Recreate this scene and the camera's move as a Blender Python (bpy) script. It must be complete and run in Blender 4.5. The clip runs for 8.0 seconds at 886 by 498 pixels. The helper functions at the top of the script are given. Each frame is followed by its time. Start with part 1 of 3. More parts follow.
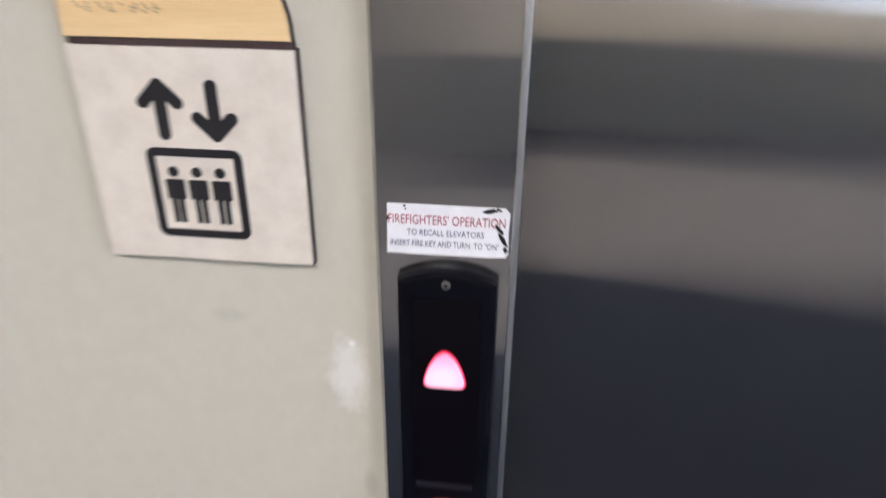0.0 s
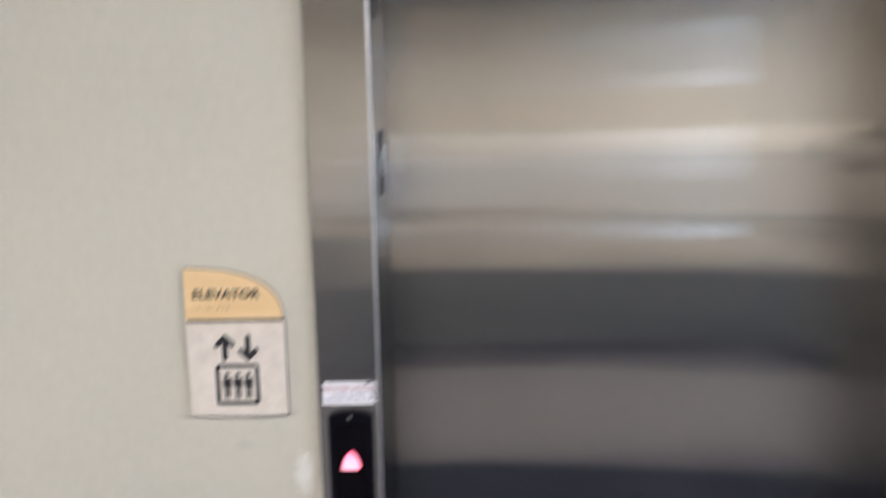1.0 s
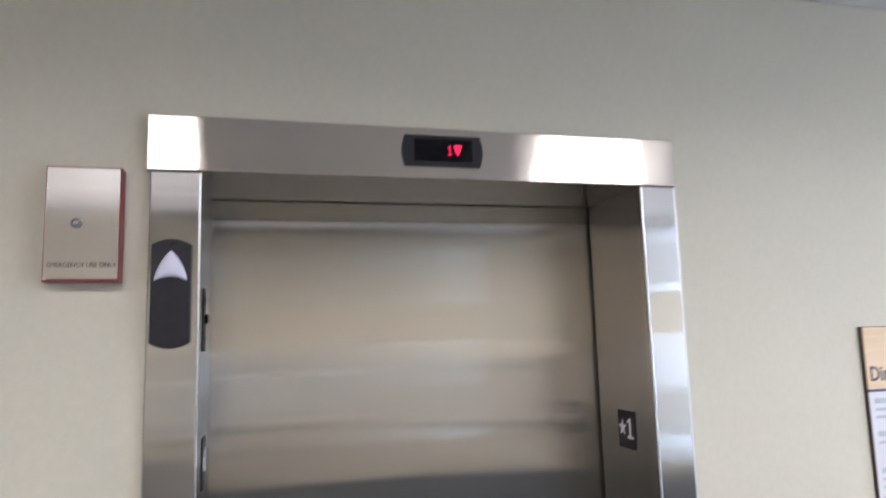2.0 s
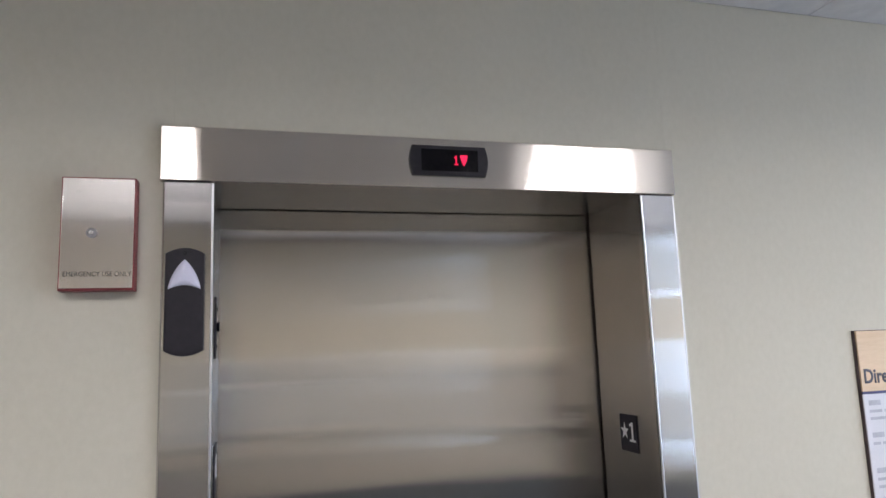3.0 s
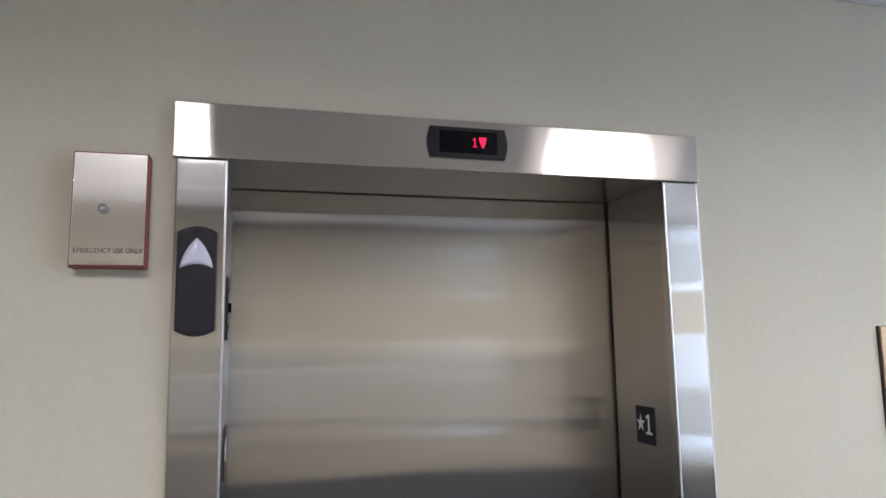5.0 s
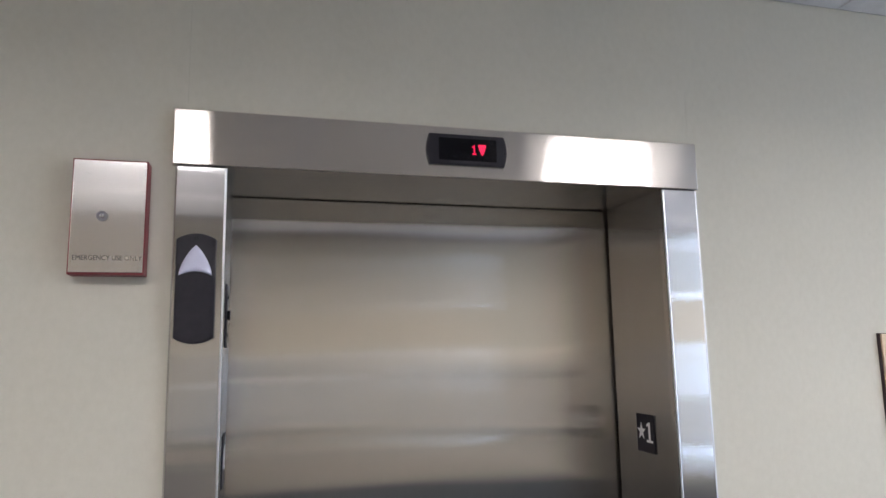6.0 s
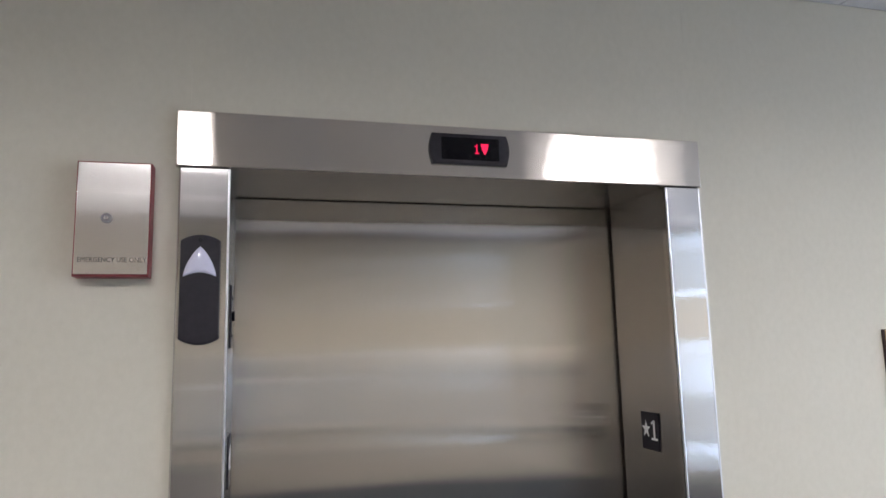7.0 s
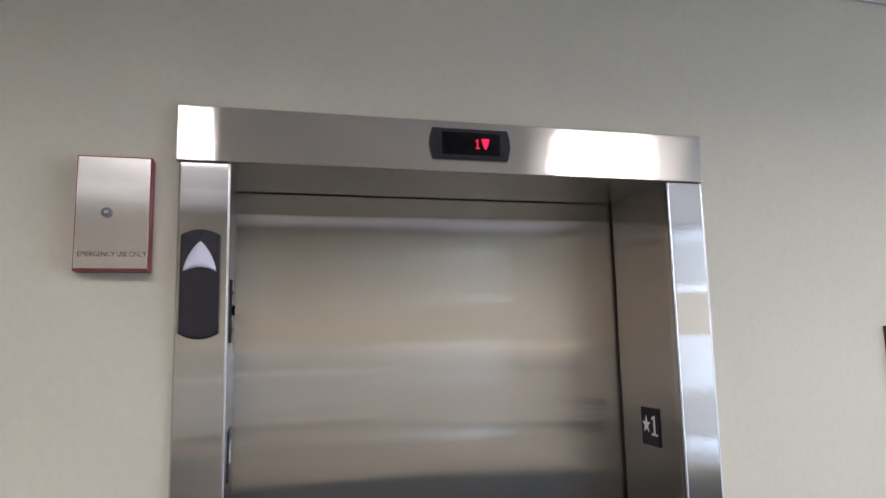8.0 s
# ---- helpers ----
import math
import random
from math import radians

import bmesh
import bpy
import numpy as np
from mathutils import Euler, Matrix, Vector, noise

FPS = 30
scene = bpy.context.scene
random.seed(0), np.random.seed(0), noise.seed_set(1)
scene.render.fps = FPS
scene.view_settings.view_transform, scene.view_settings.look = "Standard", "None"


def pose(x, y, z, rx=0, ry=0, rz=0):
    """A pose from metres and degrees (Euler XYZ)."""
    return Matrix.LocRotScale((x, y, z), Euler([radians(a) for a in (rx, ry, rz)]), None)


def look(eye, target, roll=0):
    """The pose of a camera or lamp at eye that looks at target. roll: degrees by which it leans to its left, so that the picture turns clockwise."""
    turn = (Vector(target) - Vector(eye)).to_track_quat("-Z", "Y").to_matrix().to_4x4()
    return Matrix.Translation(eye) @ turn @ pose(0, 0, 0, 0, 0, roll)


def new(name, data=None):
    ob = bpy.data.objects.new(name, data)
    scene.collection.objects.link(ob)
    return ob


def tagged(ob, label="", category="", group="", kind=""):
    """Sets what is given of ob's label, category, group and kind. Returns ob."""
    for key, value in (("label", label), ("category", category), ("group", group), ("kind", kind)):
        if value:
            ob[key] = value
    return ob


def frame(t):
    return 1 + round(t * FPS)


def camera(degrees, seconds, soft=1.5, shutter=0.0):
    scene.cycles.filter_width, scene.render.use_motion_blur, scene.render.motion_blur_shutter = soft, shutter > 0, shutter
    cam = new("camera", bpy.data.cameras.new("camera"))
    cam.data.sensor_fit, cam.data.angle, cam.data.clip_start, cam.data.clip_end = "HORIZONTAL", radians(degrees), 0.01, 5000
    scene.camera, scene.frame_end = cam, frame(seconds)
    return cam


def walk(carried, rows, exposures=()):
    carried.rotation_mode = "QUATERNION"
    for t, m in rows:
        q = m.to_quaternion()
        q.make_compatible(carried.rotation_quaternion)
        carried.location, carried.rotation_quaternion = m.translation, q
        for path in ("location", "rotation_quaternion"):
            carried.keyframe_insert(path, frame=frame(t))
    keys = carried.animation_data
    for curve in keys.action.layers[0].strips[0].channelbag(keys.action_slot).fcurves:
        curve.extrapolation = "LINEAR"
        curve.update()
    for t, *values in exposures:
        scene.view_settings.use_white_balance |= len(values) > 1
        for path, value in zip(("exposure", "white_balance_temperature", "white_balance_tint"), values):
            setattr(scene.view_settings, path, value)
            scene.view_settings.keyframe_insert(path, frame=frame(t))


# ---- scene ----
cam = camera(67.1, 8.0, soft=1.5, shutter=0.5)
PATH = [
    (0, (0.109, -0.436, 1.317), (-0.088, 1.348, 0.434), 0.5),
    (0.1, (0.115, -0.5, 1.322), (-0.09, 1.305, 0.485), 0.5),
    (0.2, (0.115, -0.571, 1.329), (-0.061, 1.262, 0.549), 0.8),
    (0.3, (0.116, -0.64, 1.341), (-0.031, 1.215, 0.608), 0.8),
    (0.4, (0.127, -0.696, 1.366), (-0.028, 1.163, 0.644), 0.6),
    (0.6, (0.147, -0.802, 1.409), (0.014, 1.102, 0.81), -0.3),
    (0.7, (0.162, -0.86, 1.431), (0.037, 1.064, 0.898), -0.5),
    (1, (0.223, -1.071, 1.502), (0.225, 0.91, 1.231), -1.0),
    (1.2, (0.25, -1.236, 1.534), (0.455, 0.752, 1.455), -0.7),
    (1.3, (0.263, -1.29, 1.621), (0.553, 0.687, 1.521), -0.2),
    (1.4, (0.289, -1.344, 1.652), (0.612, 0.63, 1.621), -0.7),
    (1.5, (0.263, -1.377, 1.673), (0.654, 0.584, 1.722), -0.9),
    (1.7, (0.262, -1.445, 1.723), (0.694, 0.502, 1.878), -1.0),
    (2, (0.257, -1.512, 1.76), (0.763, 0.405, 2.021), -1.7),
    (2.2, (0.237, -1.533, 1.762), (0.781, 0.369, 2.06), -2.1),
    (3.5, (0.202, -1.526, 1.749), (0.738, 0.381, 2.027), -2.2),
    (4, (0.201, -1.515, 1.746), (0.722, 0.396, 2.025), -2.0),
    (4.5, (0.197, -1.495, 1.746), (0.709, 0.422, 1.996), -1.0),
    (6, (0.198, -1.487, 1.739), (0.713, 0.424, 2.027), -1.0),
    (6.5, (0.197, -1.487, 1.741), (0.708, 0.425, 2.028), -1.4),
    (7, (0.197, -1.489, 1.739), (0.703, 0.425, 2.025), -1.4),
    (7.5, (0.199, -1.487, 1.738), (0.7, 0.429, 2.016), -1.3),
    (8, (0.204, -1.489, 1.742), (0.701, 0.43, 2.01), -1.2),
]
EXPOSURES = [(0.0, 0.24), (0.5, 0.18), (1.0, 0.20), (1.6, 0.32), (2.1, 0.08), (3.5, -0.14), (8.0, -0.11)]
walk(cam, [(t, look(eye, target, roll)) for t, eye, target, roll in PATH], EXPOSURES)

# ---- daylight ----
world = bpy.data.worlds.new("sky")
scene.world = world
world.use_nodes = True
wt = world.node_tree
sky = wt.nodes.new("ShaderNodeTexSky")
sky.sky_type, sky.sun_disc = "NISHITA", False
sky.sun_elevation, sky.sun_rotation = radians(48), radians(0)
wt.links.new(sky.outputs["Color"], wt.nodes["Background"].inputs["Color"])
wt.nodes["Background"].inputs["Strength"].default_value = 0.15
sun = new("sun", bpy.data.lights.new("sun", "SUN"))
sun.data.energy, sun.data.angle, sun.data.color = 2.5, radians(0.5), (1.0, 0.95, 0.88)
sun.matrix_world = look((0, 20, 22), (0, 0, 0))


def added_window_light(eye, target, width, height, radiance, colour):
    """Light in an added, unseen window's opening, tuned for the steel's reflections."""
    lamp = new("added_window_light", bpy.data.lights.new("added_window_light", "AREA"))
    lamp.data.shape, lamp.data.size, lamp.data.size_y = "RECTANGLE", width, height
    lamp.data.energy, lamp.data.color = math.pi * width * height * radiance, colour
    lamp.matrix_world = look(eye, target)


# main sizes of the elevator front, metres
JL0, JL1, JR0, JR1 = 0.012, 0.115, 1.190, 1.291      # jamb edges
HEAD0, HEAD1, HZ0, HZ1 = 0.002, 1.297, 2.134, 2.259  # header
WALL_Y, DOOR_Y, CEIL_Z = 0.015, 0.305, 2.714
REAR_Y, SIDE_L, SIDE_R = -3.6, -3.2, 4.6
LAMP = 52.0
SKY_TINT, SIDE_TINT, PANE_TINT = (0.50, 0.72, 1.0), (0.57, 0.735, 1.0), (1.0, 0.88, 0.74)


# ---- materials ----
def mat_base(name):
    m = bpy.data.materials.new(name)
    m.use_nodes = True
    nt = m.node_tree
    return m, nt, nt.nodes["Principled BSDF"]


def node(nt, kind, **sets):
    n = nt.nodes.new(kind)
    for key, value in sets.items():
        n.inputs[key.replace("_", " ")].default_value = value
    return n


def coords(nt, scale=(1, 1, 1), loc=(0, 0, 0)):
    c = nt.nodes.new("ShaderNodeNewGeometry")
    mp = nt.nodes.new("ShaderNodeMapping")
    mp.inputs["Scale"].default_value = scale
    mp.inputs["Location"].default_value = loc
    nt.links.new(c.outputs["Position"], mp.inputs["Vector"])
    return mp.outputs["Vector"]


def noise_at(nt, vec, scale, detail=4.0, rough=0.55):
    n = nt.nodes.new("ShaderNodeTexNoise")
    n.inputs["Scale"].default_value, n.inputs["Detail"].default_value = scale, detail
    n.inputs["Roughness"].default_value = rough
    nt.links.new(vec, n.inputs["Vector"])
    return n.outputs["Fac"]


def ramp(nt, fac, lo, hi, c0, c1):
    r = nt.nodes.new("ShaderNodeValToRGB")
    r.color_ramp.elements[0].position, r.color_ramp.elements[1].position = lo, hi
    r.color_ramp.elements[0].color, r.color_ramp.elements[1].color = (*c0, 1), (*c1, 1)
    nt.links.new(fac, r.inputs["Fac"])
    return r.outputs["Color"]


def mix(nt, fac, a, b):
    m = nt.nodes.new("ShaderNodeMix")
    m.data_type = "RGBA"
    for socket, value in ((m.inputs["Factor"], fac), (m.inputs[6], a), (m.inputs[7], b)):
        if isinstance(value, (int, float)):
            socket.default_value = value
        elif isinstance(value, tuple):
            socket.default_value = (*value, 1)
        else:
            nt.links.new(value, socket)
    return m.outputs[2]


def calc(nt, op, a, b=0.0, c=0.0):
    m = nt.nodes.new("ShaderNodeMath")
    m.operation = op
    for n, value in enumerate((a, b, c)):
        if isinstance(value, (int, float)):
            m.inputs[n].default_value = value
        else:
            nt.links.new(value, m.inputs[n])
    return m.outputs[0]


def bumped(nt, bsdf, height, strength, distance):
    b = nt.nodes.new("ShaderNodeBump")
    b.inputs["Strength"].default_value, b.inputs["Distance"].default_value = strength, distance
    nt.links.new(height, b.inputs["Height"])
    nt.links.new(b.outputs["Normal"], bsdf.inputs["Normal"])


def plain(name, colour, rough=0.5, metal=0.0, vary=0.12, grain=60.0, bump=0.0, spec=0.5):
    """A surface of one paint or plastic, with cloudy and fine variation."""
    m, nt, bsdf = mat_base(name)
    v = coords(nt)
    big, fine = noise_at(nt, v, grain * 0.12, 3), noise_at(nt, v, grain * 4, 5)
    both = calc(nt, "ADD", calc(nt, "MULTIPLY", big, 0.6), calc(nt, "MULTIPLY", fine, 0.4))
    lo = tuple(c * (1 - vary) for c in colour)
    hi = tuple(min(1.0, c * (1 + vary)) for c in colour)
    nt.links.new(ramp(nt, both, 0.35, 0.65, lo, hi), bsdf.inputs["Base Color"])
    bsdf.inputs["Metallic"].default_value = metal
    bsdf.inputs["Specular IOR Level"].default_value = spec
    rr = calc(nt, "MULTIPLY_ADD", fine, 0.16, rough - 0.08)
    nt.links.new(rr, bsdf.inputs["Roughness"])
    if bump:
        bumped(nt, bsdf, fine, bump, 0.001)
    return m


def steel(name, colour, upright_grain=True, lobes=((0.05, 0.005, 0.5), (0.2, 0.006, 0.5)), tails="GGX"):
    """Brushed stainless steel. Each gloss lobe: its spread across the grain, its spread along it, its share."""
    m, nt, old = mat_base(name)
    nt.nodes.remove(old)
    tangent = nt.nodes.new("ShaderNodeTangent")
    tangent.direction_type, tangent.uv_map = "UV_MAP", "UVMap"
    stretch = (420, 420, 2.5) if upright_grain else (2.5, 420, 420)
    streak = noise_at(nt, coords(nt, stretch), 1.0, 2)
    cloud = noise_at(nt, coords(nt, (2.5, 2.5, 2.5)), 1.0, 2)
    both = calc(nt, "ADD", calc(nt, "MULTIPLY", streak, 0.5), calc(nt, "MULTIPLY", cloud, 0.5))
    tint = ramp(nt, both, 0.3, 0.7, tuple(c * 0.945 for c in colour), tuple(min(1, c * 1.04) for c in colour))
    done, total = None, 0.0
    for wide, tight, share in lobes:
        g = nt.nodes.new("ShaderNodeBsdfAnisotropic")
        g.distribution = tails
        rough, squash = (wide * tight) ** 0.25, 1 - math.sqrt(tight / wide)
        nt.links.new(calc(nt, "MULTIPLY_ADD", cloud, 0.02, rough - 0.01), g.inputs["Roughness"])
        g.inputs["Anisotropy"].default_value = -squash if upright_grain else squash
        nt.links.new(tangent.outputs["Tangent"], g.inputs["Tangent"])
        nt.links.new(tint, g.inputs["Color"])
        total += share
        if done is None:
            done = g.outputs[0]
        else:
            blend = nt.nodes.new("ShaderNodeMixShader")
            blend.inputs["Fac"].default_value = share / total
            nt.links.new(done, blend.inputs[1])
            nt.links.new(g.outputs[0], blend.inputs[2])
            done = blend.outputs[0]
    nt.links.new(done, nt.nodes["Material Output"].inputs["Surface"])
    return m


def glow(name, colour, strength, base=(0.8, 0.8, 0.8)):
    m, nt, bsdf = mat_base(name)
    bsdf.inputs["Base Color"].default_value = (*base, 1)
    bsdf.inputs["Emission Color"].default_value = (*colour, 1)
    bsdf.inputs["Emission Strength"].default_value = strength
    bsdf.inputs["Roughness"].default_value = 0.4
    return m


def spot_mask(nt, centre, size, ragged, wild):
    """A soft ragged patch round a point, 1 inside."""
    v = coords(nt, tuple(1 / s for s in size), tuple(-c / s for c, s in zip(centre, size)))
    length = nt.nodes.new("ShaderNodeVectorMath")
    length.operation = "LENGTH"
    nt.links.new(v, length.inputs[0])
    n = noise_at(nt, coords(nt), wild, 5, 0.7)
    edge = calc(nt, "ADD", length.outputs["Value"], calc(nt, "MULTIPLY_ADD", n, ragged * 2, -ragged))
    r = nt.nodes.new("ShaderNodeMapRange")
    r.inputs["From Min"].default_value, r.inputs["From Max"].default_value = 1.0, 0.35
    nt.links.new(edge, r.inputs["Value"])
    return r.outputs["Result"]


def wall_vinyl():
    """Beige vinyl wallcovering with a fine woven emboss, scuffs and a rubbed pale patch."""
    m, nt, bsdf = mat_base("beige_vinyl_wallcovering")
    v = coords(nt)
    cloud = noise_at(nt, v, 1.7, 4)
    mott = noise_at(nt, coords(nt, (60, 60, 45)), 1.0, 4)
    weave = noise_at(nt, coords(nt, (900, 900, 140)), 1.0, 2)
    base = ramp(nt, calc(nt, "ADD", calc(nt, "MULTIPLY", cloud, 0.5), calc(nt, "MULTIPLY", mott, 0.5)),
                0.3, 0.7, (0.560, 0.534, 0.454), (0.617, 0.590, 0.509))
    base = mix(nt, calc(nt, "MULTIPLY", weave, 0.07), base, (0.40, 0.365, 0.29))
    base = mix(nt, calc(nt, "MULTIPLY", spot_mask(nt, (-0.020, 0.015, 0.972), (0.021, 1, 0.046), 0.65, 90), 0.6), base, (0.86, 0.85, 0.82))
    base = mix(nt, calc(nt, "MULTIPLY", spot_mask(nt, (-0.016, 0.015, 1.002), (0.0035, 1, 0.0035), 0.2, 200), 0.8), base, (0.92, 0.92, 0.92))
    base = mix(nt, calc(nt, "MULTIPLY", spot_mask(nt, (-0.006, 0.015, 0.845), (0.008, 1, 0.022), 0.5, 80), 0.3), base, (0.25, 0.23, 0.2))
    base = mix(nt, calc(nt, "MULTIPLY", spot_mask(nt, (-0.119, 0.015, 1.022), (0.020, 1, 0.008), 0.6, 130), 0.16), base, (0.20, 0.27, 0.22))
    nt.links.new(base, bsdf.inputs["Base Color"])
    bsdf.inputs["Roughness"].default_value = 0.62
    bsdf.inputs["Specular IOR Level"].default_value = 0.3
    bumped(nt, bsdf, calc(nt, "ADD", weave, mott), 0.25, 0.0006)
    return m


def wood(name, light, dark):
    m, nt, bsdf = mat_base(name)
    v = coords(nt, (6, 6, 60))
    g = noise_at(nt, v, 1.0, 5)
    fine = noise_at(nt, coords(nt, (40, 40, 500)), 1.0, 3)
    both = calc(nt, "ADD", calc(nt, "MULTIPLY", g, 0.65), calc(nt, "MULTIPLY", fine, 0.35))
    nt.links.new(ramp(nt, both, 0.35, 0.65, dark, light), bsdf.inputs["Base Color"])
    bsdf.inputs["Roughness"].default_value = 0.45
    return m


def stone_print(name):
    """Cream laminate with cloudy pinkish-grey veins."""
    m, nt, bsdf = mat_base(name)
    a, b = noise_at(nt, coords(nt), 38, 6, 0.65), noise_at(nt, coords(nt, (1, 1, 1.6)), 150, 5, 0.7)
    c = ramp(nt, a, 0.36, 0.62, (0.70, 0.625, 0.545), (0.80, 0.73, 0.645))
    c = mix(nt, calc(nt, "MULTIPLY", b, 0.25), c, (0.60, 0.545, 0.50))
    nt.links.new(c, bsdf.inputs["Base Color"])
    bsdf.inputs["Roughness"].default_value = 0.5
    return m


def sticker_paper(name):
    """White label, worn: flaked dark at two corners, dusty."""
    m, nt, bsdf = mat_base(name)
    n = noise_at(nt, coords(nt), 90, 5)
    c = ramp(nt, n, 0.3, 0.7, (0.84, 0.84, 0.88), (0.92, 0.92, 0.95))
    nt.links.new(c, bsdf.inputs["Base Color"])
    bsdf.inputs["Roughness"].default_value = 0.45
    return m


def carpet():
    """Charcoal-navy carpet with one taupe band that runs along the elevator wall."""
    m, nt, bsdf = mat_base("banded_carpet")
    fine = noise_at(nt, coords(nt), 700, 4)
    cloud = noise_at(nt, coords(nt), 4, 4)
    sep = nt.nodes.new("ShaderNodeSeparateXYZ")
    geo = nt.nodes.new("ShaderNodeNewGeometry")
    nt.links.new(geo.outputs["Position"], sep.inputs[0])
    band = calc(nt, "MULTIPLY", calc(nt, "LESS_THAN", sep.outputs["Y"], -1.45), calc(nt, "GREATER_THAN", calc(nt, "MULTIPLY_ADD", calc(nt, "LESS_THAN", sep.outputs["X"], -0.12), 1.0, sep.outputs["Y"]), -3.0))
    navy = ramp(nt, fine, 0.3, 0.7, (0.017, 0.020, 0.028), (0.033, 0.039, 0.055))
    taupe = ramp(nt, fine, 0.3, 0.7, (0.116, 0.113, 0.114), (0.178, 0.172, 0.172))
    c = mix(nt, band, navy, taupe)
    nt.links.new(mix(nt, calc(nt, "MULTIPLY", cloud, 0.15), c, (0.02, 0.02, 0.024)), bsdf.inputs["Base Color"])
    bsdf.inputs["Roughness"].default_value = 0.95
    bsdf.inputs["Specular IOR Level"].default_value = 0.05
    bumped(nt, bsdf, fine, 0.5, 0.004)
    return m


def glass_pane():
    m, nt, bsdf = mat_base("window_glass")
    bsdf.inputs["Base Color"].default_value = (0.80, 0.75, 0.81, 1)
    bsdf.inputs["Roughness"].default_value = 0.0
    bsdf.inputs["Transmission Weight"].default_value = 1.0
    bsdf.inputs["IOR"].default_value = 1.45
    return m


STEEL_DOOR = steel("brushed_steel_door", (0.576, 0.541, 0.508), True, ((0.12, 0.003, 0.42), (0.24, 0.004, 0.50), (0.32, 0.012, 0.08)), "BECKMANN")
STEEL_JAMB = steel("brushed_steel_jamb", (0.58, 0.565, 0.56), True, ((0.09, 0.003, 0.55), (0.24, 0.006, 0.33), (0.10, 0.050, 0.12)), "BECKMANN")
STEEL_HEAD = steel("brushed_steel_header", (0.635, 0.598, 0.560), False, ((0.08, 0.0018, 0.55), (0.22, 0.0025, 0.45)))
STEEL_SOFFIT = steel("brushed_steel_soffit", (0.555, 0.54, 0.505), False, ((0.08, 0.004, 0.55), (0.22, 0.006, 0.45)))
# the frame's steel again, darkened: the recessed returns' shade is in the colour
STEEL_RETURN_SHADED = steel("brushed_steel_return_shaded", (0.48, 0.465, 0.45), True, ((0.06, 0.006, 0.6), (0.2, 0.01, 0.4)))
STEEL_PLATE = steel("brushed_steel_plate", (0.82, 0.79, 0.765), True, ((0.08, 0.003, 0.46), (0.22, 0.008, 0.34), (0.10, 0.050, 0.20)))
STEEL_EDGE = plain("linished_steel_corner", (0.72, 0.73, 0.76), 0.36, 1.0, 0.06, 300)
CHROME = plain("chrome", (0.75, 0.75, 0.76), 0.14, 1.0, 0.06)
DULL_METAL = plain("dull_screw_metal", (0.38, 0.36, 0.34), 0.4, 1.0, 0.2, 900)
VINYL = wall_vinyl()
BACKING = plain("gypsum", (0.55, 0.53, 0.49), 0.9)
PAINT_REAR = plain("beige_wall_paint", (0.56, 0.51, 0.42), 0.7, 0, 0.06, 20)
DADO = plain("charcoal_panel", (0.092, 0.102, 0.110), 0.8, 0, 0.2, 30)
CEILING_TILE = plain("mineral_ceiling_tile", (0.78, 0.77, 0.78), 0.9, 0, 0.07, 160, 0.4)
WHITE_PAINT = plain("white_enamel", (0.78, 0.78, 0.77), 0.4, 0, 0.05, 40)
BLACK = plain("black_plastic", (0.004, 0.004, 0.007), 0.38, 0, 0.3, 300, 0.08, 0.08)
BLACK_MATT = plain("matt_black_plastic", (0.015, 0.013, 0.019), 0.5, 0, 0.25, 500, 0.15, 0.26)
BLACK_GLOSS = plain("glossy_black_panel", (0.003, 0.0025, 0.004), 0.22, 0, 0.2, 200, 0, 0.12)
INK = plain("black_ink", (0.012, 0.011, 0.014), 0.5, 0, 0.15, 300)
INK_BLUE = plain("blue_black_ink", (0.06, 0.06, 0.16), 0.5, 0, 0.2, 300)
INK_RED = plain("crimson_ink", (0.34, 0.035, 0.07), 0.5, 0, 0.2, 300)
INK_GREY = plain("grey_print", (0.42, 0.42, 0.48), 0.6, 0, 0.15, 300)
INK_BRONZE = plain("engraved_black_fill", (0.05, 0.045, 0.04), 0.6, 0, 0.3, 800)
RED_BOX = plain("dark_red_enamel", (0.21, 0.023, 0.030), 0.45, 0, 0.15, 80)
RED_RING = plain("red_switch_ring", (0.62, 0.05, 0.03), 0.4, 0, 0.12, 200)
BROWN_EDGE = plain("dark_brown_laminate", (0.05, 0.028, 0.03), 0.5, 0, 0.2, 200)
MAPLE = wood("maple_laminate", (0.87, 0.64, 0.36), (0.78, 0.54, 0.28))
MAPLE_PALE = wood("pale_maple_laminate", (0.72, 0.54, 0.36), (0.62, 0.45, 0.29))
CREAM = stone_print("cream_stone_laminate")
LABEL = sticker_paper("white_label")
PAPER = plain("white_paper_insert", (0.63, 0.62, 0.66), 0.35, 0, 0.05, 60)
LENS_WHITE = plain("milky_lens", (0.68, 0.68, 0.84), 0.10, 0, 0.05, 60)
WHITE_INK = plain("white_ink", (0.82, 0.82, 0.82), 0.5, 0, 0.05, 300)
PINK_GLOW = glow("pink_lit_arrow", (1.0, 0.24, 0.44), 0.9, (0.8, 0.3, 0.4))
nt = PINK_GLOW.node_tree
nt.links.new(mix(nt, calc(nt, "MULTIPLY", spot_mask(nt, (0.0635, 0, 0.997), (0.022, 1, 0.020), 0.1, 60), 0.75), (1.0, 0.20, 0.40), (1.0, 0.66, 0.80)), nt.nodes["Principled BSDF"].inputs["Emission Color"])
PINK_RIM = glow("red_lit_arrow_rim", (1.0, 0.01, 0.09), 0.8, (0.5, 0.03, 0.06))
RED_LED = glow("red_led", (1.0, 0.002, 0.085), 1.5, (0.4, 0.02, 0.02))
DIFFUSER = glow("lit_diffuser", (1.0, 0.966, 1.0), LAMP)
